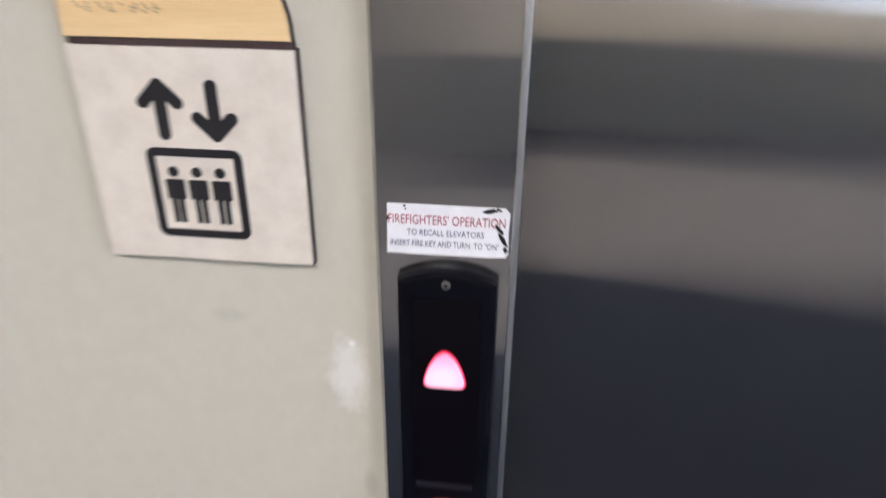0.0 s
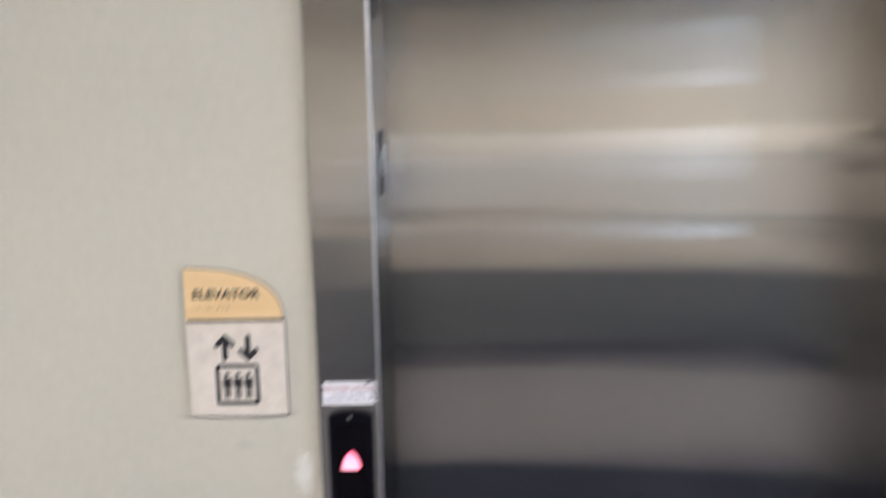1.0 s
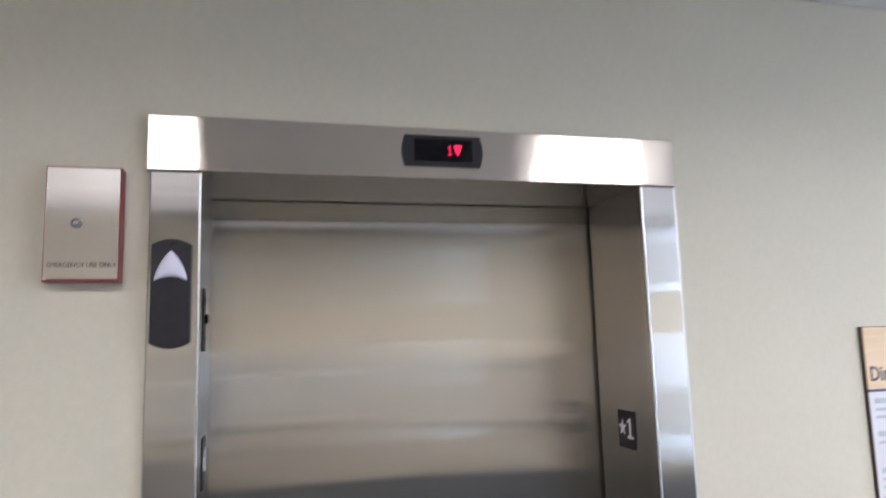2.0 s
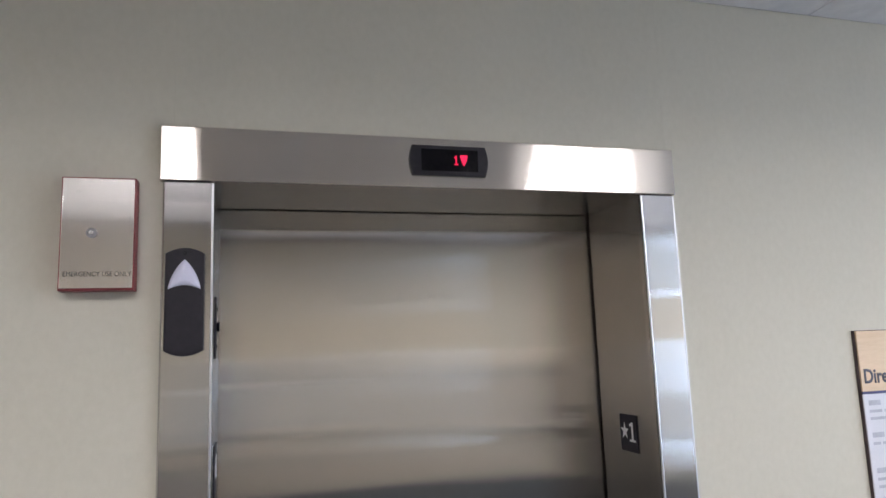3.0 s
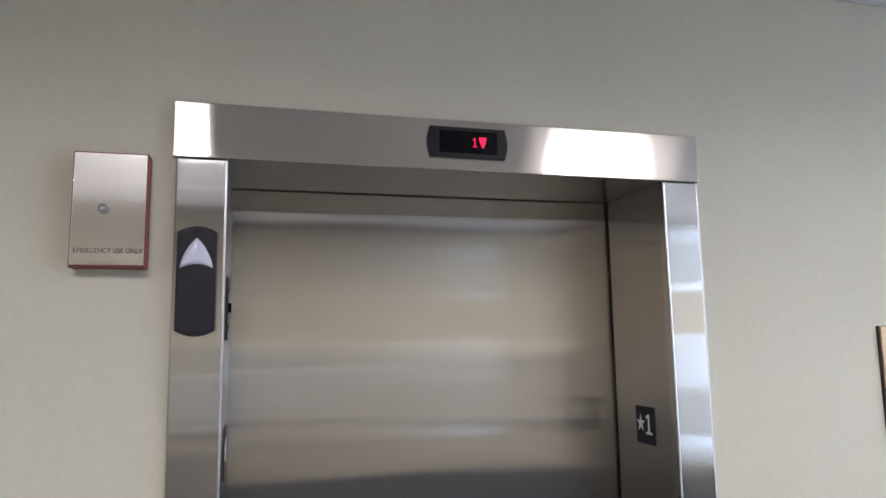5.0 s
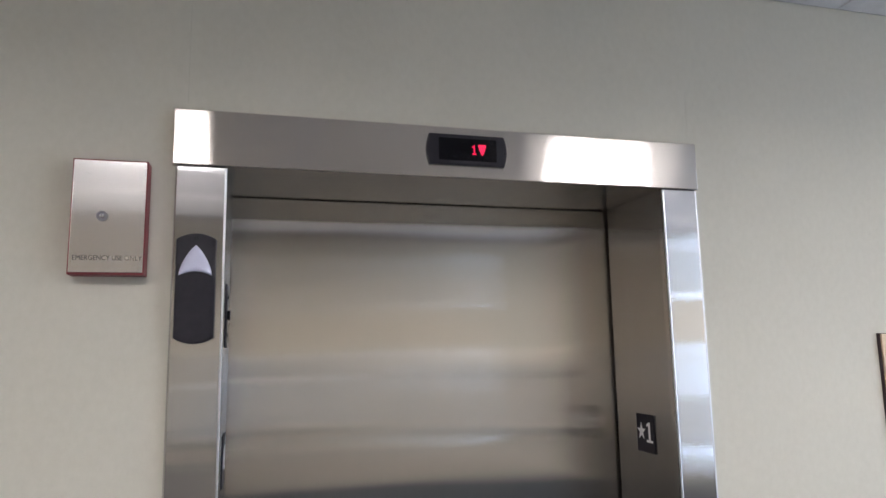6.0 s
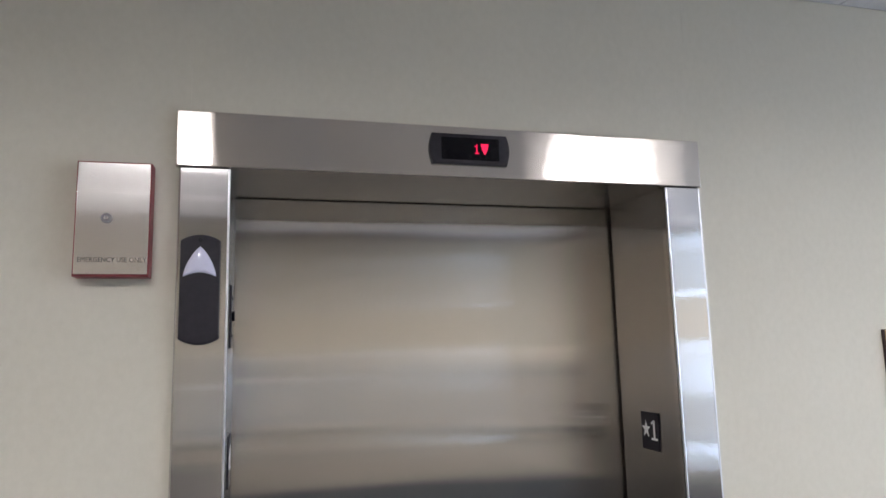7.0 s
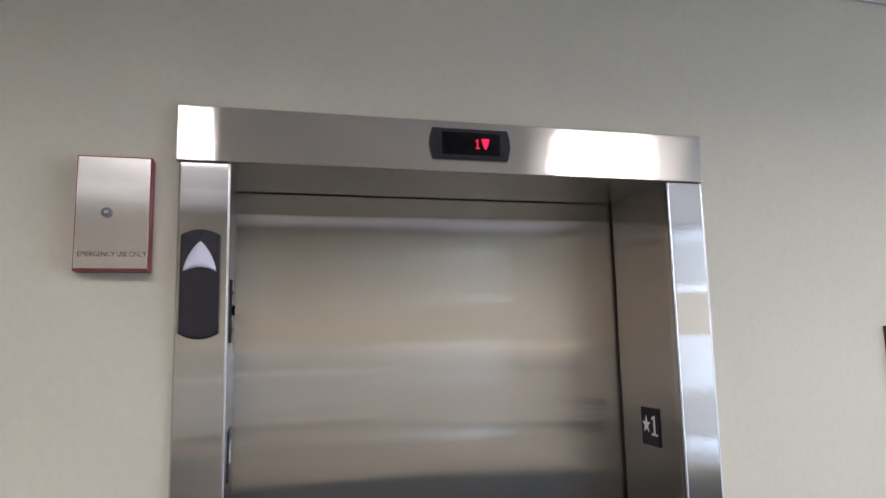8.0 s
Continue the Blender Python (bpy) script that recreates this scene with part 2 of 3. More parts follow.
DIFFUSER_DIM = glow("half_lit_diffuser", (1.0, 0.95, 0.98), 1.15)
# maple darkened so that the raised dots' shading shows
TACTILE = plain("shade_toned_dots", (0.42, 0.31, 0.19), 0.5, 0, 0.2, 300)
# for unseen rear bands, toned down to match the steel's reflections
BAND_BEIGE = plain("reflected_band_beige", (0.44, 0.40, 0.335), 0.7, 0, 0.06, 20)
# brown of the unseen board that the door's top reflects
TOP_BAND_BROWN = plain("reflected_band_brown", (0.15, 0.115, 0.085), 0.6, 0, 0.2, 30)
# tone of the unseen panel that the left jamb reflects
TAUPE = plain("reflected_band_grey", (0.135, 0.135, 0.138), 0.7, 0, 0.15, 20)
LOCK_GREY = plain("lock_grey", (0.24, 0.24, 0.27), 0.2, 1.0, 0.2, 400)
CARPET = carpet()
GLASS = glass_pane()
DARK_SHAFT = plain("dark_shaft", (0.02, 0.02, 0.02), 0.8)
RUBBER = plain("grey_sealant", (0.36, 0.34, 0.30), 0.7, 0, 0.15, 300)
ASPHALT = plain("asphalt", (0.055, 0.057, 0.062), 0.85, 0, 0.15, 10)


# ---- building helpers ----
ORIGIN = {}


def thing(name, at, label, category, group="", kind=""):
    """An Empty at a thing's base, to carry its parts."""
    e = new(name)
    e.location = at
    e.empty_display_size = 0.05
    ORIGIN[e] = Vector(at)
    return tagged(e, label, category, group, kind)


def boxed_uv(bm):
    """Metres across and up each face, for the grain of metals."""
    uv = bm.loops.layers.uv.new("UVMap")
    for f in bm.faces:
        n = f.normal
        ax, ay, az = abs(n.x), abs(n.y), abs(n.z)
        for lp in f.loops:
            c = lp.vert.co
            lp[uv].uv = (c.x, c.z) if ay >= ax and ay >= az else (c.y, c.z) if ax >= az else (c.x, c.y)


def part(name, bm, material, parent=None, label=""):
    """Links a bmesh, drawn in world metres, as one mesh object."""
    bm.normal_update()
    boxed_uv(bm)
    base = ORIGIN.get(parent, Vector((0, 0, 0)))
    bmesh.ops.translate(bm, verts=bm.verts, vec=-base)
    me = bpy.data.meshes.new(name)
    bm.to_mesh(me)
    bm.free()
    me.materials.append(material)
    ob = new(name, me)
    if parent:
        ob.parent = parent
        ORIGIN[ob] = base
    if label:
        tagged(ob, label)
    return ob


def box(x0, x1, y0, y1, z0, z1, bevel=0.0, into=None, seg=2):
    bm = into or bmesh.new()
    made = bmesh.ops.create_cube(bm, size=1.0)["verts"]
    for v in made:
        v.co = Vector((x0 + (v.co.x + 0.5) * (x1 - x0), y0 + (v.co.y + 0.5) * (y1 - y0), z0 + (v.co.z + 0.5) * (z1 - z0)))
    if bevel:
        edges = {e for v in made for e in v.link_edges}
        bmesh.ops.bevel(bm, geom=list(edges), offset=bevel, segments=seg, affect="EDGES", profile=0.6)
    return bm


def slab(outline, y_front, y_back, bevel=0.0, into=None):
    """A plate cut to an outline in x and z, its face towards -y, with a rounded front edge."""
    bm = into or bmesh.new()
    front = [bm.verts.new((x, y_front, z)) for x, z in outline]
    back = [bm.verts.new((x, y_back, z)) for x, z in outline]
    n = len(outline)
    face = bm.faces.new(front)
    bm.faces.new(back[::-1])
    for i in range(n):
        bm.faces.new((front[i], back[i], back[(i + 1) % n], front[(i + 1) % n]))
    bmesh.ops.recalc_face_normals(bm, faces=bm.faces)
    if bevel:
        bmesh.ops.bevel(bm, geom=list(face.edges), offset=bevel, segments=2, affect="EDGES", profile=0.6)
    return bm


def ring_pts(cx, cz, rx, rz, n=32, a0=0.0, a1=math.tau, closed=True):
    count = n if closed else n + 1
    return [(cx + rx * math.cos(a0 + (a1 - a0) * i / n), cz + rz * math.sin(a0 + (a1 - a0) * i / n)) for i in range(count)]


def disc(cx, cz, r, y_front, y_back, bevel=0.0, n=28, into=None):
    return slab(ring_pts(cx, cz, r, r, n), y_front, y_back, bevel, into)


def tube(cx, cz, r_out, r_in, y_front, y_back, n=36):
    """A flat ring that faces -y."""
    bm = bmesh.new()
    loops = [[bm.verts.new((x, y, z)) for x, z in ring_pts(cx, cz, r, r, n)]
             for r, y in ((r_out, y_back), (r_out, y_front), (r_in, y_front), (r_in, y_back))]
    for k in range(4):
        a, b = loops[k], loops[(k + 1) % 4]
        for i in range(n):
            bm.faces.new((a[i], a[(i + 1) % n], b[(i + 1) % n], b[i]))
    bmesh.ops.recalc_face_normals(bm, faces=bm.faces)
    return bm


def rounded(x0, x1, z0, z1, r, n=6):
    pts = []
    for cx, cz, a in ((x1 - r, z0 + r, -90), (x1 - r, z1 - r, 0), (x0 + r, z1 - r, 90), (x0 + r, z0 + r, 180)):
        pts += [(cx + r * math.cos(radians(a + 90 * i / n)), cz + r * math.sin(radians(a + 90 * i / n))) for i in range(n + 1)]
    return pts


def arched(x0, x1, z0, z1, rise, n=14):
    """An upright plate whose top and bottom bow out by rise."""
    pts = [(x0 + (x1 - x0) * i / n, z0 + rise - rise * math.sin(math.pi * i / n) ** 0.8) for i in range(n + 1)]
    return pts + [(x1 - (x1 - x0) * i / n, z1 - rise + rise * math.sin(math.pi * i / n) ** 0.8) for i in range(n + 1)]


def writing(text, x0, x1, z0, z1, y, depth=0.0004, bold=0.0, spacing=1.0):
    """Letters of the built-in font, fitted into a box on a wall that faces -y."""
    cu = bpy.data.curves.new("lettering", "FONT")
    cu.body, cu.size, cu.offset, cu.space_character, cu.resolution_u = text, 1.0, bold, spacing, 3
    tmp = bpy.data.objects.new("lettering_source", cu)
    scene.collection.objects.link(tmp)
    dg = bpy.context.evaluated_depsgraph_get()
    me = bpy.data.meshes.new_from_object(tmp.evaluated_get(dg))
    bpy.data.objects.remove(tmp)
    bpy.data.curves.remove(cu)
    bm = bmesh.new()
    bm.from_mesh(me)
    bpy.data.meshes.remove(me)
    xs, ys = [v.co.x for v in bm.verts], [v.co.y for v in bm.verts]
    lx, ly, sx, sy = min(xs), min(ys), max(xs) - min(xs), max(ys) - min(ys)
    for v in bm.verts:
        v.co = Vector((x0 + (v.co.x - lx) / sx * (x1 - x0), y, z0 + (v.co.y - ly) / sy * (z1 - z0)))
    got = bmesh.ops.extrude_face_region(bm, geom=list(bm.faces))
    bmesh.ops.translate(bm, verts=[g for g in got["geom"] if isinstance(g, bmesh.types.BMVert)], vec=(0, -depth, 0))
    bmesh.ops.recalc_face_normals(bm, faces=bm.faces)
    return bm


def screw(name, cx, cz, r, y, parent, label="small dull screw", metal=DULL_METAL):
    """A domed screw head with a socket."""
    s = part(name, disc(cx, cz, r, y - 0.0012, y, r * 0.35, 16), metal, parent, label)
    part("socket", disc(cx, cz, r * 0.38, y - 0.0014, y - 0.0010, 0, 6), INK, s)
    return s


# ---- the elevator wall and the room's shell ----
wall = thing("wall_north", (0.65, WALL_Y, 0), "beige vinyl-covered lobby wall round the elevator", "wall", kind="structure")
bm = box(SIDE_L, JL0 + 0.01, WALL_Y + 0.002, 0.29, 0, CEIL_Z + 0.13)
box(JR1 - 0.01, SIDE_R, WALL_Y + 0.002, 0.29, 0, CEIL_Z + 0.13, into=bm)
box(JL0 + 0.01, JR1 - 0.01, WALL_Y + 0.002, 0.29, HZ0 + 0.03, CEIL_Z + 0.13, into=bm)
part("wall_body", bm, BACKING, wall)
seams = (SIDE_L, -2.511, -1.241, 0.029, 1.2885, 2.5585, 3.8285, SIDE_R)
for a, b in zip(seams, seams[1:]):
    low = HZ0 + 0.03 if a == 0.029 else 0.0
    b_in = b - 0.0003
    part("wallcovering_strip", box(a, b_in, WALL_Y, WALL_Y + 0.0016, low, CEIL_Z), VINYL, wall, "beige embossed vinyl wallcovering strip")

rear = thing("wall_south", (1, REAR_Y, 0), "unseen beige lobby wall with added windows and dark bands", "wall", kind="structure")
# unseen panes, added for the bands the steel reflects: bottom, top, brightness
SOFT = ((1.50, 1.70, 0.45), (1.12, 1.47, 0.90))
WARM = ((1.56, 1.70, 1.0), (1.495, 1.55, 0.5), (1.03, 1.455, 0.40))
WINDOWS = ((-0.08, 0.62, SOFT, 0.36, SKY_TINT), (1.75, 2.85, WARM, 0.65, PANE_TINT))  # left, right, panes, brightness, tint
bm = bmesh.new()
edge = SIDE_L
for x0, x1, rows, _, _ in WINDOWS:
    box(edge, x0, REAR_Y - 0.2, REAR_Y, 0.906, CEIL_Z + 0.13, into=bm)
    edge = x1
    top = CEIL_Z + 0.13
    for z0, z1, _ in (*rows, (0, 0.906, 0)):
        if top - z1 > 0.1:
            box(x0, x1, REAR_Y - 0.2, REAR_Y, z1, top, into=bm)
        top = z0
box(edge, SIDE_R, REAR_Y - 0.2, REAR_Y, 0.906, CEIL_Z + 0.13, into=bm)
part("wall_body", bm, PAINT_REAR, rear)
part("dado", box(-0.149, SIDE_R, REAR_Y - 0.2, REAR_Y + 0.02, 0, 0.60, 0.004), DADO, rear, "charcoal dado panel")
# unseen panel, put there to darken what the left jamb reflects
part("dado", box(SIDE_L, -0.15, REAR_Y + 0.001, REAR_Y + 0.03, 0, 0.96, 0.004), TAUPE, rear, "unseen tall grey panel, added to darken the left jamb's reflection")
# mid-tone step added to soften that panel's reflected top edge
part("mid_tone_band", box(SIDE_L, -0.15, REAR_Y + 0.001, REAR_Y + 0.03, 0.965, 1.20, 0.004), BAND_BEIGE, rear, "added mid-tone band that softens the left jamb's dark reflection")
# unseen band, darkened to dim the lower part of the door's reflection
part("lower_wall", box(-0.149, SIDE_R, REAR_Y - 0.2, REAR_Y + 0.004, 0.603, 0.905), BAND_BEIGE, rear, "added darker beige band that dims the door's reflection")
# unseen board, added to give the dark band near the door's top
part("top_dark_band", box(0.20, SIDE_R - 0.001, REAR_Y + 0.001, REAR_Y + 0.05, 2.655, CEIL_Z - 0.002, 0.003), TOP_BAND_BROWN, rear, "added dark brown board for a dark band in the door")
for k, (x0, x1, rows, power, tint) in enumerate(WINDOWS, 1):
    win = thing(f"window_{k}", ((x0 + x1) / 2, REAR_Y - 0.1, 0.93), "added unseen lobby window, lit in slots for reflected bands", "window", kind="structure")
    for z0, z1, bright in rows:
        part("window_frame", box(x0, x0 + 0.04, REAR_Y - 0.12, REAR_Y - 0.06, z0, z1, 0.003), WHITE_PAINT, win)
        part("window_frame", box(x1 - 0.04, x1, REAR_Y - 0.12, REAR_Y - 0.06, z0, z1, 0.003), WHITE_PAINT, win)
        pane = part("pane", box(x0 + 0.04, x1 - 0.04, REAR_Y - 0.094, REAR_Y - 0.088, z0, z1), GLASS, win)
        pane.visible_shadow = False
        added_window_light(((x0 + x1) / 2, REAR_Y - 0.084, (z0 + z1) / 2), ((x0 + x1) / 2, 0, (z0 + z1) / 2), x1 - x0 - 0.08, z1 - z0, bright * power, tint)
    for (z1, _, _), (_, z0, _) in zip(rows, rows[1:]):
        if z1 - z0 > 0.1:
            continue
        # the second window's rails are dark, for thin dark lines in the reflection
        part("rail", box(x0, x1, REAR_Y - 0.12, REAR_Y - 0.05, z0, z1, 0.003), DADO if k == 2 else WHITE_PAINT, win)
    # dark sill added for a dark line under the reflected panes
    part("window_sill", box(x0 - 0.04, x1 + 0.04, REAR_Y + 0.001, REAR_Y + 0.10, rows[-1][0] - 0.05, rows[-1][0] - 0.005, 0.006), DADO, win)

tagged(part("wall_west", box(SIDE_L - 0.2, SIDE_L, REAR_Y - 0.2, 0.29, 0, CEIL_Z + 0.13), PAINT_REAR), "plain beige lobby side wall", "wall", kind="structure")
east = thing("wall_east", (SIDE_R, -1.8, 0), "unseen beige lobby side wall with an added wide window", "wall", kind="structure")
EY0 = -3.45
LOW_END, HIGH_END = -0.90, -2.55  # where the lower and upper lights end; upper cut short to darken the upper wall
DAY = 10.5
# panes from the top, set to the steel's reflected bands: bottom, top, brightness share, tint
HIGH = ((2.55, 2.69, 1.25, SIDE_TINT), (2.19, 2.54, 0.70, SIDE_TINT), (2.125, 2.18, 2.6, SIDE_TINT))
# the warm 1.74 pane is added to lift the band between the blue ones
LOW = ((1.74, 2.11, 0.24, PANE_TINT), (1.605, 1.73, 0.95, SIDE_TINT), (1.27, 1.595, 0.9, SIDE_TINT), (0.99, 1.26, 0.28, SIDE_TINT), (0.83, 0.98, 0.34, SIDE_TINT), (0.76, 0.82, 2.4, SIDE_TINT))
bm = bmesh.new()
for y0, y1, z0, z1 in ((REAR_Y - 0.2, EY0, 0, CEIL_Z + 0.13), (LOW_END, 0.29, 0, CEIL_Z + 0.13), (EY0, LOW_END, 0, 0.76),
                       (HIGH_END, LOW_END, 2.12, CEIL_Z + 0.13), (EY0, HIGH_END, 2.69, CEIL_Z + 0.13)):
    box(SIDE_R, SIDE_R + 0.2, y0, y1, z0, z1, into=bm)
part("wall_body", bm, PAINT_REAR, east)
win = thing("window_3", (SIDE_R + 0.1, (EY0 + LOW_END) / 2, 0.76), "unseen white-framed lobby side window, panes set to reflected bands", "window", kind="structure")
for rows, ends, bottom, top in ((HIGH, (EY0, HIGH_END), 2.125, 2.69), (LOW, (EY0, -2.175, LOW_END), 0.76, 2.11)):
    spans = [(a + 0.03, b - 0.03) for a, b in zip(ends, ends[1:])]
    for y in ends:
        part("window_frame", box(SIDE_R + 0.05, SIDE_R + 0.11, max(y - 0.03, EY0), min(y + 0.03, ends[-1]), bottom, top, 0.003), WHITE_PAINT, win)
    for (low, *_), (_, high, *_) in zip(rows, rows[1:]):
        for y0, y1 in spans:
            part("rail", box(SIDE_R + 0.06, SIDE_R + 0.11, y0, y1, high + 0.0005, low - 0.0005), WHITE_PAINT, win)
    for z0, z1, bright, tint in rows:
        for y0, y1 in spans:
            pane = part("pane", box(SIDE_R + 0.084, SIDE_R + 0.090, y0, y1, z0, z1), GLASS, win)
            pane.visible_shadow = False
        mid = (ends[0] + ends[-1]) / 2
        added_window_light((SIDE_R + 0.075, mid, (z0 + z1) / 2), (0, mid, (z0 + z1) / 2), ends[-1] - ends[0] - 0.06, z1 - z0, bright * DAY, tint)
part("rail", box(SIDE_R + 0.06, SIDE_R + 0.11, EY0 + 0.03, HIGH_END - 0.03, 2.1105, 2.1245), WHITE_PAINT, win)
tagged(part("floor", box(SIDE_L, SIDE_R, REAR_Y, 0.30, -0.1, 0.0), CARPET), "charcoal carpet with a taupe band", "floor", kind="structure")
tagged(part("ground", box(-80, 80, -120, 60, -0.4, -0.15), ASPHALT), "asphalt ground outside the windows", "ground", kind="structure")

# ceiling: mineral tiles in a 0.61 m grid with open joints, holes where the lights sit
GX = [1.832 + 0.61 * i for i in range(-9, 7)]
GY = [-0.42 - 0.61 * i for i in range(-1, 6)]
LIGHT_X = [1.832 - 0.61 * 8, 1.832 - 0.61 * 4, 1.640, 1.832 + 0.61 * 4]
LIGHTS = [(lx, -1.64, 0.535, 0.607) for lx in LIGHT_X] + [(LIGHT_X[1], -2.86, 0.535, 0.607)]  # left, front, inner and outer edge
LIGHTS[2] = (1.640, -1.64, 0.830, 0.860)
bm = bmesh.new()
for x0 in GX:
    for y1 in GY:
        xa, xb = max(x0, SIDE_L) + 0.002, min(x0 + 0.61, SIDE_R) - 0.002
        ya, yb = max(y1 - 0.61, REAR_Y) + 0.002, min(y1, WALL_Y) - 0.002
        runs = [(xa, xb)]
        for lx, ly, _, outer in LIGHTS:
            if abs(y1 - ly) < 0.01:
                runs = [r for u, v in runs for r in ((u, min(v, lx - 0.002)), (max(u, lx + outer + 0.005), v))]
        for u, v in runs:
            if v - u > 0.02 and yb - ya > 0.02:
                box(u, v, ya, yb, CEIL_Z, CEIL_Z + 0.016, 0.0015, into=bm, seg=1)
box(SIDE_L - 0.2, SIDE_R + 0.2, REAR_Y - 0.2, 0.29, CEIL_Z + 0.13, CEIL_Z + 0.19, into=bm)
tagged(part("ceiling", bm, CEILING_TILE), "pale mineral tile ceiling with thin dark joints", "ceiling", kind="structure")

for lx, ly, inner, outer in LIGHTS:
    lamp = thing("ceiling_light", (lx + outer / 2, ly - 0.305, CEIL_Z), "lit square ceiling light with white metal frame", "ceiling light", "ceiling lights")
    fr = bmesh.new()
    for a in ((lx + 0.003, lx + 0.030, ly - 0.607, ly - 0.003), (lx + inner, lx + outer, ly - 0.607, ly - 0.003),
              (lx + 0.030, lx + inner, ly - 0.607, ly - 0.595), (lx + 0.030, lx + inner, ly - 0.015, ly - 0.003)):
        box(*a, CEIL_Z - 0.004, CEIL_Z + 0.112, 0.001, into=fr, seg=1)
    part("frame", fr, WHITE_PAINT, lamp)
    part("diffuser", box(lx + 0.030, lx + inner, ly - 0.595, ly - 0.015, CEIL_Z + 0.100, CEIL_Z + 0.106), DIFFUSER if ly > -2 else DIFFUSER_DIM, lamp)

# ---- elevator entrance ----
entry = thing("elevator_entrance", (0.652, 0.1, 0), "brushed stainless steel elevator door frame with deep returns", "door frame")
# header: face plate and soffit
bm = box(HEAD0, HEAD1, -0.003, 0.030, HZ0, HZ1, 0.0038, seg=4)
part("header", bm, STEEL_HEAD, entry, "horizontally brushed steel header")
part("soffit", box(JL1 - 0.02, JR0 + 0.02, 0.031, 0.292, HZ0 + 0.001, HZ0 + 0.02, 0.001), STEEL_SOFFIT, entry)
for name, x0, x1, in_side in (("jamb", JL0, JL1, 1), ("jamb", JR0, JR1, -1)):
    part(name, box(x0, x1, 0.0, 0.03, 0.0, HZ0 - 0.0015, 0.0026, seg=3), STEEL_JAMB, entry, "upright brushed steel jamb")
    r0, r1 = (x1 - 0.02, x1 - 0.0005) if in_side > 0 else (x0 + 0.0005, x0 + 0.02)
    part("return_panel", box(r0, r1, 0.0305, 0.292, 0.0, HZ0, 0.001), STEEL_RETURN_SHADED, entry)
for cx in (JL1 - 0.0022, JR0 + 0.0022, JR1 - 0.0022):
    part("corner_edge", box(cx - 0.0026, cx + 0.0026, -0.0007, 0.0045, 0.002, HZ0 - 0.003, 0.0018, seg=3), STEEL_EDGE, entry, "rounded linished steel corner")
part("sealant_bead", box(JL0 - 0.0035, JL0 + 0.002, 0.010, WALL_Y + 0.001, 0.0, HZ0, 0.001, seg=1), RUBBER, entry)
part("sealant_bead", box(JR1 - 0.002, JR1 + 0.003, 0.010, WALL_Y + 0.001, 0.0, HZ0, 0.001, seg=1), RUBBER, entry)
part("sill", box(JL1 - 0.03, JR0 + 0.03, 0.03, 0.36, -0.02, 0.006, 0.002), DULL_METAL, entry)

door = thing("elevator_door", (0.652, DOOR_Y, 0.008), "closed brushed stainless steel elevator door panel", "elevator door")
bm = bmesh.new()
NX, NZ = 128, 200
skin = []
for k in range(NZ + 1):
    z = 0.010 + 2.21 * k / NZ
    row = []
    for i in range(NX + 1):
        x = 0.02 + 1.28 * i / NX
        y = DOOR_Y + 0.00022 * noise.noise((1.7 * x, 0.3, 1.6 * z)) - 0.0003 * math.sin(math.pi * x / 1.3)
        row.append(bm.verts.new((x, y + 0.00007 * noise.noise((2.5 * x, 4.1, 22 * z)), z)))
    skin.append(row)
for k in range(NZ):
    for i in range(NX):
        bm.faces.new((skin[k][i], skin[k][i + 1], skin[k + 1][i + 1], skin[k + 1][i])).smooth = True
part("door_sheet", bm, STEEL_DOOR, door)
part("door_core", box(0.018, 1.302, DOOR_Y + 0.002, DOOR_Y + 0.032, 0.008, 2.222, 0.001), DULL_METAL, door)
shaft = bmesh.new()
box(-0.1, 1.4, 0.42, 0.44, -0.1, 2.5, into=shaft)
box(-0.12, -0.1, 0.29, 0.44, -0.1, 2.5, into=shaft)
box(1.4, 1.42, 0.29, 0.44, -0.1, 2.5, into=shaft)
box(-0.12, 1.42, 0.29, 0.44, 2.5, 2.52, into=shaft)
tagged(part("hoistway", shaft, DARK_SHAFT), "dark elevator shaft lining behind the door", "wall", kind="structure")

# ---- position indicator in the header ----
ind = thing("floor_indicator", (0.661, -0.003, 2.163), "black floor display with red digit and arrow", "elevator display")
X0, X1, Z0, Z1 = 0.568, 0.754, 2.164, 2.2395
zc = (Z0 + Z1) / 2


def bowed_ends(x0, x1, z0, z1, bow, n=10):
    h = z1 - z0
    pts = [(x0 - bow * math.sin(math.pi * i / n), z1 - h * i / n) for i in range(n + 1)]
    return pts + [(x1 + bow * math.sin(math.pi * i / n), z0 + h * i / n) for i in range(n + 1)]


part("bezel", slab(bowed_ends(X0, X1, Z0, Z1, 0.0075), -0.011, -0.0025, 0.0035), BLACK_MATT, ind)
part("display_window", slab(rounded(X0 + 0.022, X1 - 0.020, Z0 + 0.011, Z1 - 0.010, 0.002), -0.0122, -0.0095, 0.001), BLACK_GLOSS, ind)
screw("screw", X1 + 0.001, zc - 0.004, 0.002, -0.0108, ind, "small dark screw", BLACK)
dot = 0.0034
one = bmesh.new()
for col, row in ((1, 0), (0, 1), (1, 1), (1, 2), (1, 3), (1, 4), (1, 5), (1, 6), (0, 6), (2, 6)):
    x, z = 0.6725 + col * dot, 2.2140 - row * dot
    box(x, x + dot * 0.8, -0.0130, -0.0121, z - dot * 0.8, z, into=one)
part("lit_digit", one, RED_LED, ind, "red lit digit one")
dot = 0.0037
arrow = bmesh.new()
